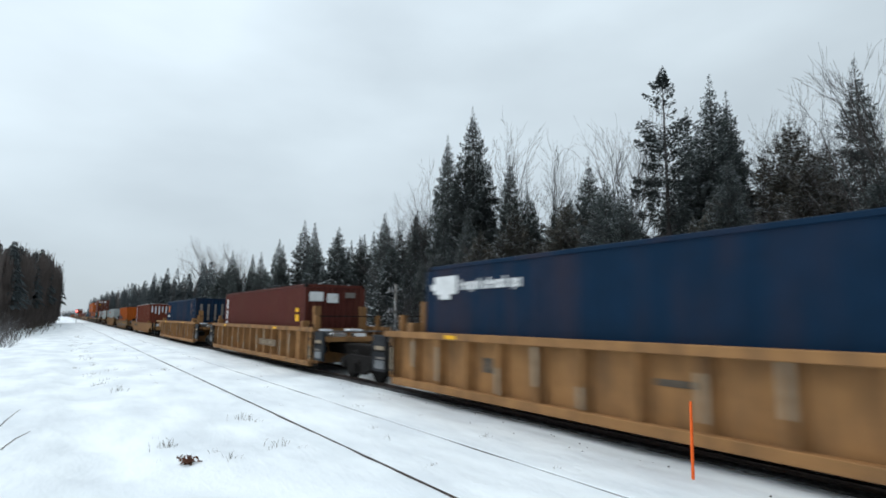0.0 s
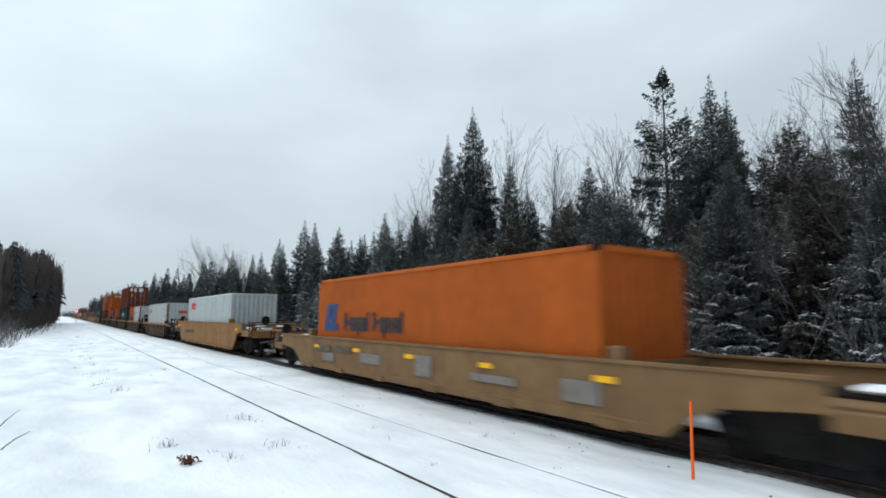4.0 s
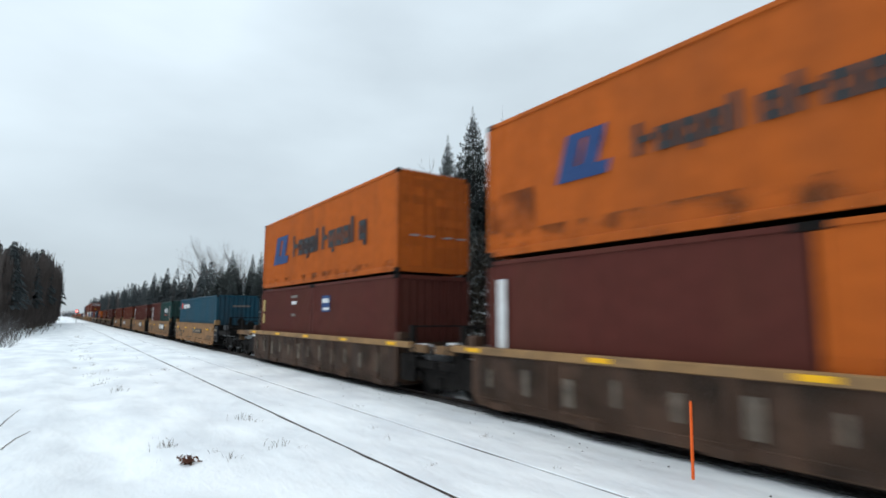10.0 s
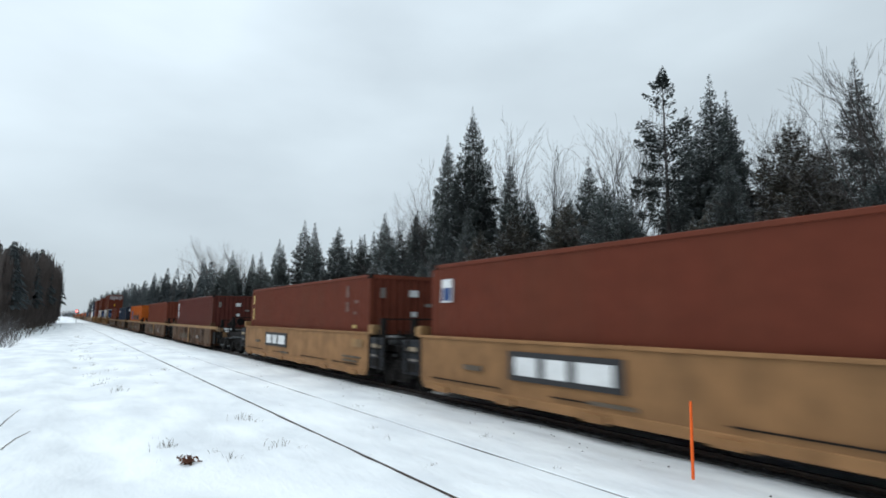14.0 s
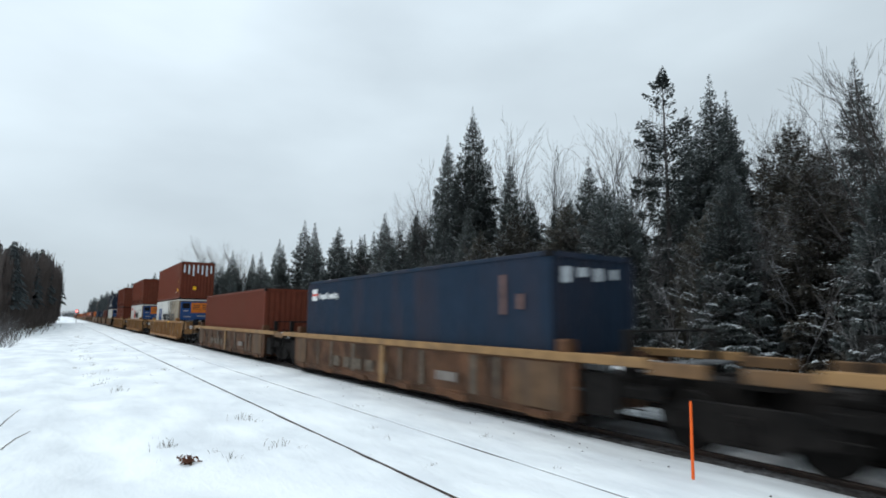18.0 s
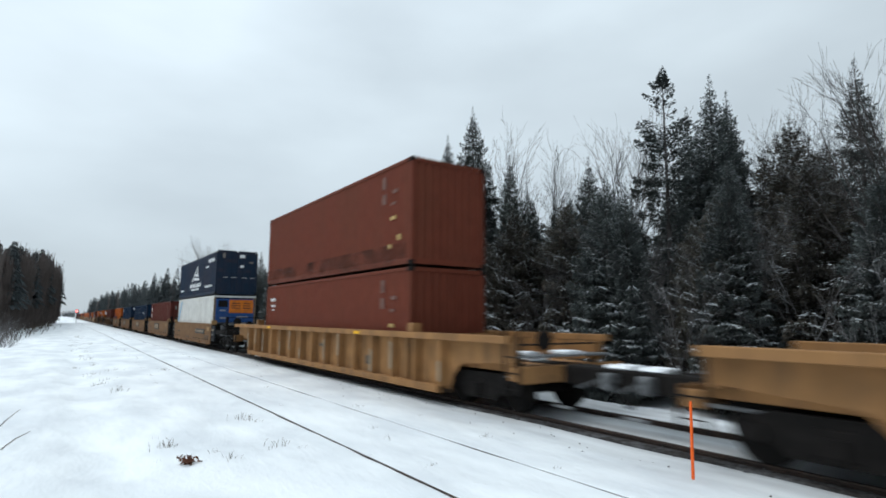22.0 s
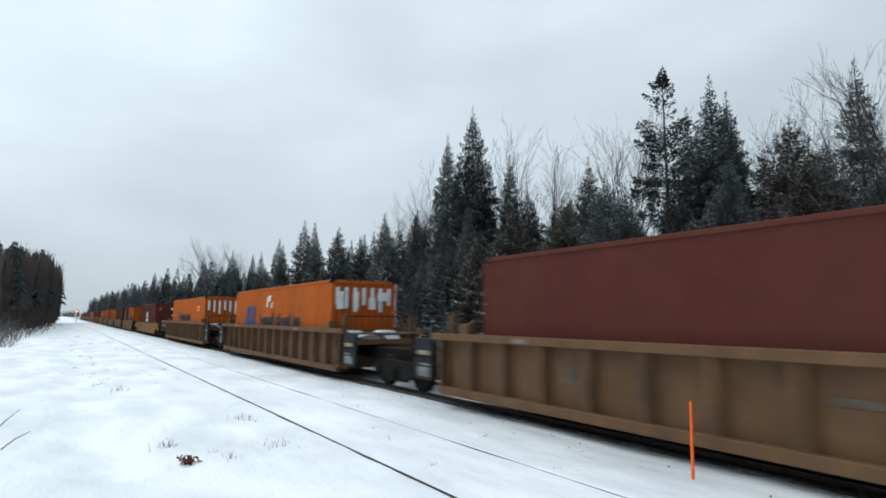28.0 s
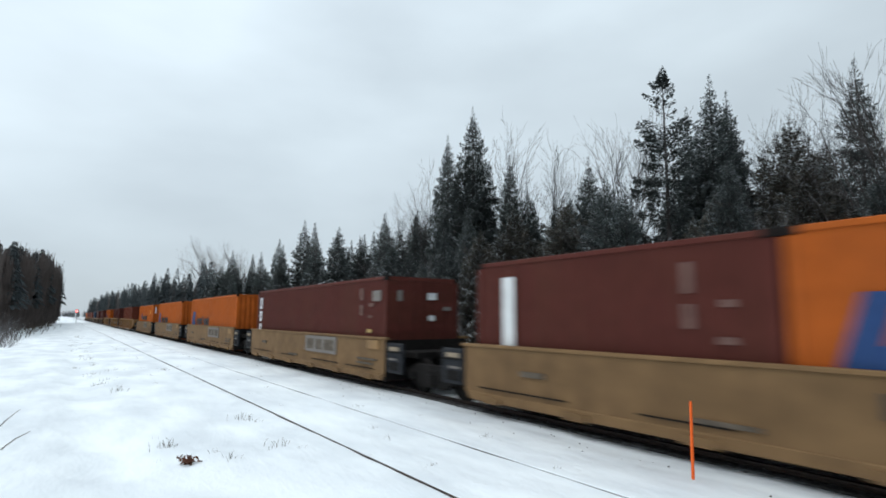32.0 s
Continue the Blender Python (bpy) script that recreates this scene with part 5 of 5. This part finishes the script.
    if tuft:
        n = 260
        h = r.random(n)
        a = r.random(n) * 6.283
        B.append(np.stack([np.cos(a) * 0.06, np.sin(a) * 0.06, high - tuft * h], 1))
        w = np.stack([np.cos(a), np.sin(a), 0.5 * r.random(n) + 0.15], 1)
        W.append(w / np.linalg.norm(w, axis=1)[:, None])
        S.append(np.stack([-np.sin(a), np.cos(a), 0.4 * (r.random(n) - 0.5)], 1))
        L.append((0.05 + 0.24 * h) * (0.6 + 0.8 * r.random(n)))
    B, W, S, L = np.concatenate(B), np.concatenate(W), np.concatenate(S), np.concatenate(L)
    needles = blades(B, W, S, L, L * 0.24, 0.2)
    return trunk.mesh("trunk", BARK), quads(needles, "crown", mat, limbs), quads(np.concatenate(caps), "branch_snow", SNOW_TWIG) if caps else None


def bare_meshes(seed, high, spread, limbs, trunks=1, mat=BARK, low=0.28, twiggy=3):
    """A leafless tree of the given height: trunk and long rising limbs that fan out, and the fine twigs of its crown."""
    r = random.Random(seed)
    stem, twigs = Shape(), Shape()
    thin = 0.00045 * high

    def run(shape, p, d, length, rad, steps, lift, sides, bend=0.07):
        """One gently curved limb; returns its joints."""
        joints = []
        for i in range(steps):
            q = p + d * (length / steps)
            r2 = rad * (1 - 0.8 / steps)
            shape.tube(p, q, max(rad, thin), max(r2, thin * 0.8), sides, False)
            p, rad = q, r2
            joints.append((p.copy(), d.copy(), rad))
            d = (d + Vector((r.uniform(-1, 1), r.uniform(-1, 1), r.uniform(-0.6, 0.6))) * bend + Vector((0, 0, lift))).normalized()
        return joints

    def off(d, angle):
        side = d.cross(Vector((r.uniform(-1, 1), r.uniform(-1, 1), r.uniform(-1, 1)))).normalized()
        return (d * math.cos(angle) + side * math.sin(angle)).normalized()

    for k in range(trunks):
        lean = Vector((r.uniform(-1, 1), r.uniform(-1, 1), 0)) * (0.08 if trunks == 1 else 0.22)
        bole = run(stem, Vector((0.3 * k, 0.15 * k, -0.6)), (Vector((0, 0, 1)) + lean).normalized(), high * (0.78 if trunks == 1 else 0.72), 0.0095 * high, 9, 0.03, 7)
        first = int(9 * low)
        for i in range(limbs):
            p, d, rad = bole[min(8, first + (i * (9 - first)) // limbs)]
            f = i / limbs
            main = run(stem, p, off(d, spread * r.uniform(0.7, 1.3)), high * (0.60 - 0.32 * f) * r.uniform(0.8, 1.1), rad * 0.55, 8, 0.05, 5, 0.06)
            for q, e, w in main[1:]:
                for _ in range(r.choice((2, 2, twiggy))):
                    second = run(twigs, q, off(e, r.uniform(0.25, 0.62)), high * r.uniform(0.08, 0.20), w * 0.5, 4, 0.04, 3, 0.09)
                    for g, h, v in second[1:]:
                        for _ in range(r.choice((1, 2, 2))):
                            run(twigs, g, off(h, r.uniform(0.25, 0.6)), high * r.uniform(0.03, 0.085), v * 0.6, 2, 0.03, 3, 0.1)
    fit = high / max(v[2] for v in stem.v + twigs.v)
    for s in (stem, twigs):
        s.v = [(x * fit, y * fit, z * fit) for x, y, z in s.v]
    return stem.mesh("trunk", mat), twigs.mesh("crown", mat)


SPRUCE, BARE = {}, {}


def make_tree(name, label, meshes):
    base = empty(name, label, "tree", "trees along the railway")
    for word, me in zip(("trunk", "crown", "branch_snow"), meshes):
        if me:
            tagged(part(word, me, None, base), kind="" if word == "trunk" else "stuff")
    return base


def build_trees():
    fir = "dark narrow spruce dusted with snow behind the track"
    laden, cedar = "spruce with snow-laden lower branches", "brownish cedar flecked with snow"
    young = "broad young fir with snow-laden branches"
    kinds = {
        "a": (fir, spruce_meshes(1, 14, 2.9, 0.03, 0.30, 0.26, NEEDLE)), "b": (fir, spruce_meshes(2, 14, 2.1, 0.03, 0.26, 0.24, NEEDLE, slope=0.30)),
        "c": (laden, spruce_meshes(3, 12, 2.7, 0.02, 0.34, 0.62, NEEDLE, slope=0.35)), "d": (young, spruce_meshes(4, 9, 2.6, 0.0, 0.34, 0.7, NEEDLE, slope=0.52, gap=0.27)),
        "e": (cedar, spruce_meshes(5, 9, 2.3, 0.0, 0.16, 0.75, NEEDLE_RUSTY, slope=0.7, gap=0.24, ragged=0.4)),
        "p": ("tall open-crowned spruce with gaps between its limbs", spruce_meshes(6, 12.5, 1.2, 0.10, 0.34, 0.34, NEEDLE, 0.16, 1.0, 0.42, 6, 0.5, 2.0, 0.16, 0.8)),
        "n": ("slender dense spruce with a narrow dark crown", spruce_meshes(7, 12, 1.25, 0.03, 0.22, 0.28, NEEDLE, slope=0.34, gap=0.26)),
        # plainer trees for the depth of the wood
        "A": (fir, spruce_meshes(8, 14, 2.9, 0.03, 0.30, 0.28, NEEDLE, 0.25, gap=0.30)), "B": (fir, spruce_meshes(9, 14, 2.1, 0.03, 0.26, 0.26, NEEDLE, 0.25, 0.30, 0.30)),
        "C": (laden, spruce_meshes(10, 12, 2.7, 0.02, 0.34, 0.58, NEEDLE, 0.24, 0.40, 0.30)), "D": (young, spruce_meshes(12, 9, 2.6, 0.0, 0.34, 0.65, NEEDLE, 0.22, 0.52, 0.30)),
    }
    tall = {"a": 14, "b": 14, "c": 12, "d": 9, "e": 9, "p": 12.5, "n": 12, "A": 14, "B": 14, "C": 12, "D": 9}
    for k, (label, meshes) in kinds.items():
        SPRUCE[k] = [None, label, meshes]

    def plant(k, x, y, high, turn, fat=1.0):
        s = (high + 0.6) / (tall[k] + 0.0)
        m = Matrix.LocRotScale((x, y, -0.5), Euler((0, 0, turn)), (s * fat, s * fat, s))
        if SPRUCE[k][0] is None:
            SPRUCE[k][0] = make_tree("cedar" if k == "e" else "spruce", SPRUCE[k][1], SPRUCE[k][2])
            SPRUCE[k][0].matrix_basis = m
        else:
            t = copy_thing(SPRUCE[k][0], Matrix())
            t.matrix_basis = m

    named = [("b", -32.9, 23, 15.6), ("a", -28.5, 22, 16.1), ("b", -24.8, 22, 11.8), ("a", -24.3, 23, 9.9), ("c", -17.8, 21, 9.8), ("b", -21.1, 22, 8.4), ("b", -20.5, 22.5, 8.7), ("c", -16.6, 21, 7.6), ("d", -15.4, 20, 7.0), ("C", -17.6, 24, 8.0), ("p", -11.6, 18, 11.2), ("n", -13.1, 22, 11.1), ("c", -10.9, 20, 11.2), ("b", -10.8, 21, 10.8),
             ("e", -8.6, 21, 9.1), ("b", -8.8, 23, 8.6), ("a", -8.6, 24, 9.0), ("n", -5.9, 19, 9.6), ("a", -31.0, 25, 11.5), ("a", -35.0, 26, 11.0), ("b", -37.5, 24, 10.0), ("c", -26.4, 20, 8.5), ("a", -30.5, 21, 9.5), ("a", -44.5, 24, 11.5), ("b", -50.6, 26, 10.7), ("a", -48.7, 24, 10.0), ("c", -56.0, 26, 10.3),
             ("a", -50.6, 22, 10.4), ("b", -51.7, 20, 11.2), ("c", -60.0, 22, 12.8), ("a", -68.9, 22, 11.7), ("b", -83.5, 24, 11.6), ("b", -95.4, 26, 12.4), ("a", -109.2, 26, 14.3)]
    r = random.Random(5)
    for k, x, y, high in named:
        plant(k if x > -40 else k.upper(), x, y, high, r.uniform(0, 6.28))
    # the edge of the wood: low snowy firs and cedars
    for i in range(30):
        x = -2.0 - i * 0.85 - r.uniform(0, 0.6)
        plant(r.choice("ddec") if x < -12 else r.choice("eedc"), x, r.uniform(15.5, 19), r.uniform(4.2, 7.2), r.uniform(0, 6.28), r.uniform(0.9, 1.2))
    for i in range(26):
        plant(r.choice("ABCC"), -3 - i * 1.2 - r.uniform(0, 1), r.uniform(21, 28), r.uniform(6.5, 9.0), r.uniform(0, 6.28), 1.1)
    for i in range(34):
        plant(r.choice("AABC"), -1 - i * 1.25 - r.uniform(0, 1), r.uniform(24, 34), r.uniform(7.5, 10.0) * (0.8 + 0.012 * i), r.uniform(0, 6.28), 1.15)
    for i in range(40):
        x = -30 - i * 1.9 - r.uniform(0, 1.2)
        plant(r.choice("ABCD"), x, r.uniform(17.5, 25), r.uniform(6.5, 10.0), r.uniform(0, 6.28), r.uniform(0.9, 1.2))

    grey = "leafless grey-barked deciduous tree at the wood's edge"
    forms = {"a": bare_meshes(21, 14, 0.40, 12), "b": bare_meshes(22, 14, 0.34, 9, 2), "c": bare_meshes(23, 14, 0.52, 12), "t": bare_meshes(25, 14, 0.6, 8, 1, BARK, 0.4),
             "f": bare_meshes(26, 14, 0.6, 9, 1, BARK_HAZE, 0.4), "s": bare_meshes(24, 5, 0.7, 7, 3, BARK_SNOWY, 0.1), "w": bare_meshes(27, 9, 0.6, 9, 2, BARK_SNOWY, 0.2)}

    def stand(k, x, y, high, turn):
        s = (high + 0.5) / {"s": 5, "w": 9}.get(k, 14) 
        m = Matrix.LocRotScale((x, y, -0.45), Euler((0, 0, turn)), (s, s, s))
        if k not in BARE:
            BARE[k] = empty("bare_shrub" if k == "s" else "bare_tree", "leafless shrub of thin twigs with snow" if k == "s" else grey, "tree", "trees along the railway")
            for word, me in zip(("trunk", "crown"), forms[k]):
                tagged(part(word, me, None, BARE[k]), kind="stuff" if word == "crown" else "")
            BARE[k].matrix_basis = m
        else:
            copy_thing(BARE[k], Matrix()).matrix_basis = m

    for k, x, y, high in [("c", -38.3, 24, 15.1), ("a", -30.0, 26, 16.5), ("a", -25.6, 26, 14.7), ("b", -17.9, 23, 12.9), ("b", -10.2, 22, 9.9), ("c", -9.5, 24, 11.2), ("t", -4.5, 17.6, 10.8), ("a", -4.6, 17.0, 9.8), ("c", -7.4, 22, 9.0), ("c", -42.1, 24, 12.9),
                          ("f", -132.6, 34, 20.1), ("f", -165.3, 34, 24.9), ("f", -150, 34, 20.0), ("f", -118, 32, 15.0), ("c", -34.5, 23, 10.5), ("c", -37.0, 22, 9.5), ("a", -45.0, 27, 13.0)]:
        stand(k, x, y, high, r.uniform(0, 6.28))
    for x, y, high in ((-24.5, 19.5, 6.0), (-29.0, 19.5, 7.2), (-35.0, 20, 7.5), (-15.2, 19.5, 7.8), (-9.2, 19, 7.0), (-19.8, 17.0, 6.2), (-23.0, 18.0, 7.0), (-12.4, 17.2, 6.4), (-6.6, 16.2, 6.0)):
        stand("w", x, y, high, r.uniform(0, 6.28))
    for x, y, high in ((-42.5, -3.1, 2.0), (-44.0, -3.9, 2.3), (-46.5, -3.4, 1.5)):
        stand("s", x, y, high, r.uniform(0, 6.28))
    for i in range(8):
        stand("s", -4 - i * 5.2 - r.uniform(0, 1.5), r.uniform(14.5, 17), r.uniform(2.5, 5.0), r.uniform(0, 6.28))


def far_wood(name, label, spots, mat_n, mat_b, seed, share, bole=0.0, thick=1.0):
    """Distant trees as one mass: layered crowns from the share bole of their height up, and bare trees of upright twigs."""
    r = np.random.default_rng(seed)
    crowns, twigs = [], Shape()
    for x, y, high in spots:
        if r.random() < share:
            n = 420
            f = r.random(n) ** 0.8
            a = r.random(n) * 6.283
            R = 0.17 * high * (1 - f) ** 0.85 * (0.3 + 0.7 * r.random(n)) * (0.75 if bole else 1.0) + 0.05
            B = np.stack([x + np.cos(a) * R * 0.6, y + np.sin(a) * R * 0.6, -0.5 + (bole + (1 - bole) * f) * high], 1)
            W = np.stack([np.cos(a), np.sin(a), -0.25 + 0 * a], 1)
            S = np.stack([-np.sin(a), np.cos(a), 0.5 * (r.random(n) - 0.5)], 1)
            crowns.append(blades(B, W, S, R * 0.75 + 0.25, 0.08 + R * 0.16, 0.3))
            if bole:
                twigs.tube((x, y, -0.6), (x, y, high * 0.8), 0.011 * high, 0.006 * high, 5, False)
        else:
            twigs.tube((x, y, -0.6), (x + r.normal() * 0.3, y + r.normal() * 0.3, high * 0.75), 0.009 * high, 0.004 * high, 4, False)
            for _ in range(90):
                z0 = high * r.uniform(0.03, 0.72)
                a, w = r.random() * 6.283, high * r.uniform(0.0, 0.06)
                b, v = r.random() * 6.283, high * r.uniform(0.01, 0.06)
                x0, y0 = x + math.cos(a) * w, y + math.sin(a) * w
                twigs.tube((x0, y0, z0), (x0 + math.cos(b) * v, y0 + math.sin(b) * v, min(high * 0.99, z0 + high * r.uniform(0.10, 0.26))), 0.0022 * high * thick, 0.0008 * high * thick, 3, False)
    wood = tagged(new(name), label, "woods", kind="stuff")
    if crowns:
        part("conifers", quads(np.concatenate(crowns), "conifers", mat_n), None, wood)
    if twigs.v:
        part("bare_trees", twigs.mesh("bare_trees", mat_b), None, wood)


build_trees()
r3 = random.Random(8)
# the mist over these far woods is only in their colours
far_wood("distant_woods", "far spruces and bare trees in haze-toned colours along the track", [(-112 - 2.6 * i - r3.uniform(0, 2), r3.uniform(21, 36), r3.uniform(11, 15) + min(6, i * 0.04)) for i in range(230)] + [(-110 - 1.3 * i, r3.uniform(24, 40), r3.uniform(9, 13)) for i in range(150)], NEEDLE_HAZE, BARK_HAZE, 31, 0.75)


def block_spot():
    f = r3.random()
    return (-62 - 120 * f, -5.0 + 3.6 * f - 16 * r3.random() ** 1.6, (8.9 + 6.6 * min(1, f * 1.6)) * r3.uniform(0.84, 1.05))


far_wood("wood_block", "dense dark wood of bare trees beyond the clearing", [block_spot() for _ in range(560)], NEEDLE_HAZE, BARK_BROWN, 32, 0.08, 0.35, 2.0)
far_wood("horizon_woods", "low woods in haze-toned colours where the line runs out of sight", [(-1250 - 200 * r3.random(), r3.uniform(-130, 130), r3.uniform(9, 15)) for _ in range(170)], NEEDLE_HAZE, BARK_HAZE, 33, 0.5)


# ---- small things along the track ----
def build_small():
    s = Shape().tube((0, 0, -0.2), (0.02, 0, 0.5), 0.02, 0.019, 8).tube((0.02, 0, 0.5), (0.035, 0, 1.00), 0.019, 0.016, 8)
    stake = empty("marker_stake", "thin orange fibreglass marker stake stuck in the snow", "stake")
    part("rod", s, STAKE_MAT, stake)
    stake.matrix_basis = pose(-4.00, 6.45, -0.12, 0, -0.7, 0)
    pole = empty("telegraph_pole", "old wooden telegraph pole with two crossarms", "pole")
    part("post", Shape().tube((0, 0, -1), (0, 0, 4.9), 0.12, 0.09, 10), WOOD_MAT, pole)
    for z in (4.45, 3.35):
        arm = part("crossarm", Shape().box(-0.05, 0.05, -1.1, 1.1, z, z + 0.11, 0.01), WOOD_MAT, pole)
        for y in (-1.0, -0.6, 0.6, 1.0):
            part("insulator", Shape().tube((0, y, z + 0.11), (0, y, z + 0.26), 0.045, 0.03, 8), GALV, arm)
    pole.matrix_basis = pose(-26.4, 15, -1.2, 0, 0, 40)
    signal = empty("block_signal", "trackside signal mast showing a red light", "signal")
    part("mast", Shape().tube((0, 0, -0.3), (0, 0, 5.3), 0.06, 0.05, 8), DARK, signal)
    head = part("signal_head", Shape().box(-0.1, 0.1, -0.3, 0.3, 4.45, 5.35, 0.05), DARK, signal)
    part("lens", Shape().tube((0.1, 0, 4.9), (0.16, 0, 4.9), 0.26, 0.26, 16), LAMP, head, "glowing red lens")
    signal.matrix_basis = pose(-180, 2.84, -1.75)


def tuft_mesh(seed, count, high, spread):
    r = random.Random(seed)
    s = Shape()
    for _ in range(count):
        x, y = r.gauss(0, spread), r.gauss(0, spread)
        lean = Vector((r.uniform(-0.5, 0.5), r.uniform(-0.5, 0.5), 1)).normalized()
        h = high * r.uniform(0.4, 1.0)
        a = Vector((x, y, -0.05))
        b = a + lean * (h * 0.6)
        c = b + (lean + Vector((r.uniform(-0.6, 0.6), r.uniform(-0.6, 0.6), -0.1))).normalized() * h * 0.4
        s.tube(a, b, 0.006, 0.0045, 3, False).tube(b, c, 0.0045, 0.002, 3, False)
    return s


def build_weeds():
    r = random.Random(3)
    forms = [tuft_mesh(60 + i, 5 + 2 * i, 0.13 + 0.03 * i, 0.06 + 0.02 * i).mesh("grass_tuft", GRASS_MAT) for i in range(4)]

    def sow(x, y, size=1.0, k=None):
        t = tagged(new("grass_tuft", forms[r.randrange(4) if k is None else k]), "dry grass stalks poking through the snow", "grass", "grass tufts in the snow")
        t.matrix_basis = Matrix.LocRotScale((x, y, ground_height(x, y)), Euler((0, 0, r.uniform(0, 6))), (size, size, size))

    for x, y, size in ((-9.44, 1.39, 0.95), (-9.3, 1.5, 0.8), (-9.38, 1.44, 0.9), (-10.1, 1.35, 0.6), (-10.77, 3.01, 0.8), (-10.5, 3.1, 0.7), (-11.1, 2.95, 0.8), (-8.31, 2.79, 0.9), (-8.0, 3.0, 0.6), (-8.5, 1.9, 0.7), (-8.1, 2.05, 0.6), (-8.6, 1.2, 0.5), (-19.5, 1.3, 0.9)):
        sow(x, y, size)
    for i in range(52):
        sow(-17 - 0.9 * i - r.uniform(0, 1), 1.15 + r.gauss(0, 0.28), r.uniform(0.5, 1.3))
    for i in range(14):
        sow(-18 - 1.7 * i - r.uniform(0, 1), 2.75 + r.gauss(0, 0.25), r.uniform(0.5, 1.0))
    for i in range(20):
        sow(-4.5 - 0.95 * i - r.uniform(0, 0.9), r.choice((4.1, 4.45, 5.6)) + r.gauss(0, 0.25), r.uniform(0.25, 0.6))
    for i in range(24):
        sow(-52 - 3.5 * i + r.uniform(-3, 3), -3.9 + 0.018 * 3.5 * i + r.gauss(0, 0.5), r.uniform(3, 7), 3)
    leaves = empty("leaf_clump", "small clump of rusty dead leaves on the snow", "leaves")
    v = []
    for i in range(80):
        a, b = r.uniform(0, 6.28), r.uniform(-0.6, 1.0)
        w = Vector((math.cos(a) * math.cos(b), math.sin(a) * math.cos(b), math.sin(b)))
        s = w.orthogonal().normalized() * 0.014
        p = Vector((r.gauss(0, 0.055), r.gauss(0, 0.045), 0.015 + r.random() * 0.04))
        v += [p, p + w * 0.03 + s, p + w * 0.06, p + w * 0.03 - s]
    tagged(part("leaves", quads(np.array([tuple(q) for q in v]), "leaves", DEAD_LEAF), None, leaves), kind="stuff")
    leaves.matrix_basis = Matrix.LocRotScale((-8.14, 1.49, ground_height(-8.14, 1.49)), None, (1.2, 1.2, 1.3))
    for a, b in (((-12.16, -0.83, -0.08), (-11.87, -0.49, 0.31)), ((-10.55, -0.63, -0.08), (-10.27, -0.28, 0.20))):
        mid = (Vector(a) + Vector(b)) / 2 + Vector((0.02, 0, 0.03))
        stick = empty("stick", "thin dark fallen stick in the snow", "stick")
        part("stem", Shape().tube(a, mid, 0.011, 0.008, 5).tube(mid, b, 0.008, 0.004, 5), GRASS_MAT, stick)
    # dark ballast along the main track, showing at the rails
    s = Shape()
    stones = []
    for i in range(2600):
        x = -2 - 60 * r.random() ** 1.7
        y = r.choice((7.58, 7.62, 7.7, 7.55)) + r.gauss(0, 0.04)
        stones.append((x, y, r.uniform(0.02, 0.05)))
    for i in range(70):
        x = -2.5 - 22 * r.random()
        stones.append((x, r.uniform(6.3, 7.3), r.uniform(0.008, 0.024)))
    for x, y, k in stones:
        z = ground_height(x, y)
        s.add([(x + k * r.uniform(0.7, 1.3), y, z), (x - k, y + k * 0.6, z), (x - k * 0.7, y - k, z), (x + 0.2 * k, y, z + k * 0.9)], [(0, 1, 3), (1, 2, 3), (2, 0, 3)])
    tagged(new("ballast", s.mesh("ballast", BALLAST)), "dark crushed-stone ballast showing through snow", "ballast", kind="stuff")
    # ballast strip that also paints the train's shade along the rail
    bed = Shape().box(-2500, 60, 7.46, 7.70, -0.30, -0.055, 0.02)
    tagged(new("ballast_edge", bed.mesh("ballast_edge", BALLAST)), "dark ballast strip beside the rail, train's shade painted in", "ballast", kind="structure")


build_small()
build_weeds()


# ---- the train's run ----
def motions():
    for thing, x, z in MOVING:
        walk(thing, [(t, pose(x + SPEED * t, MAIN_TRACK, z)) for t in (0.0, 8.0, 16.0, 24.0, SECONDS)])


motions()
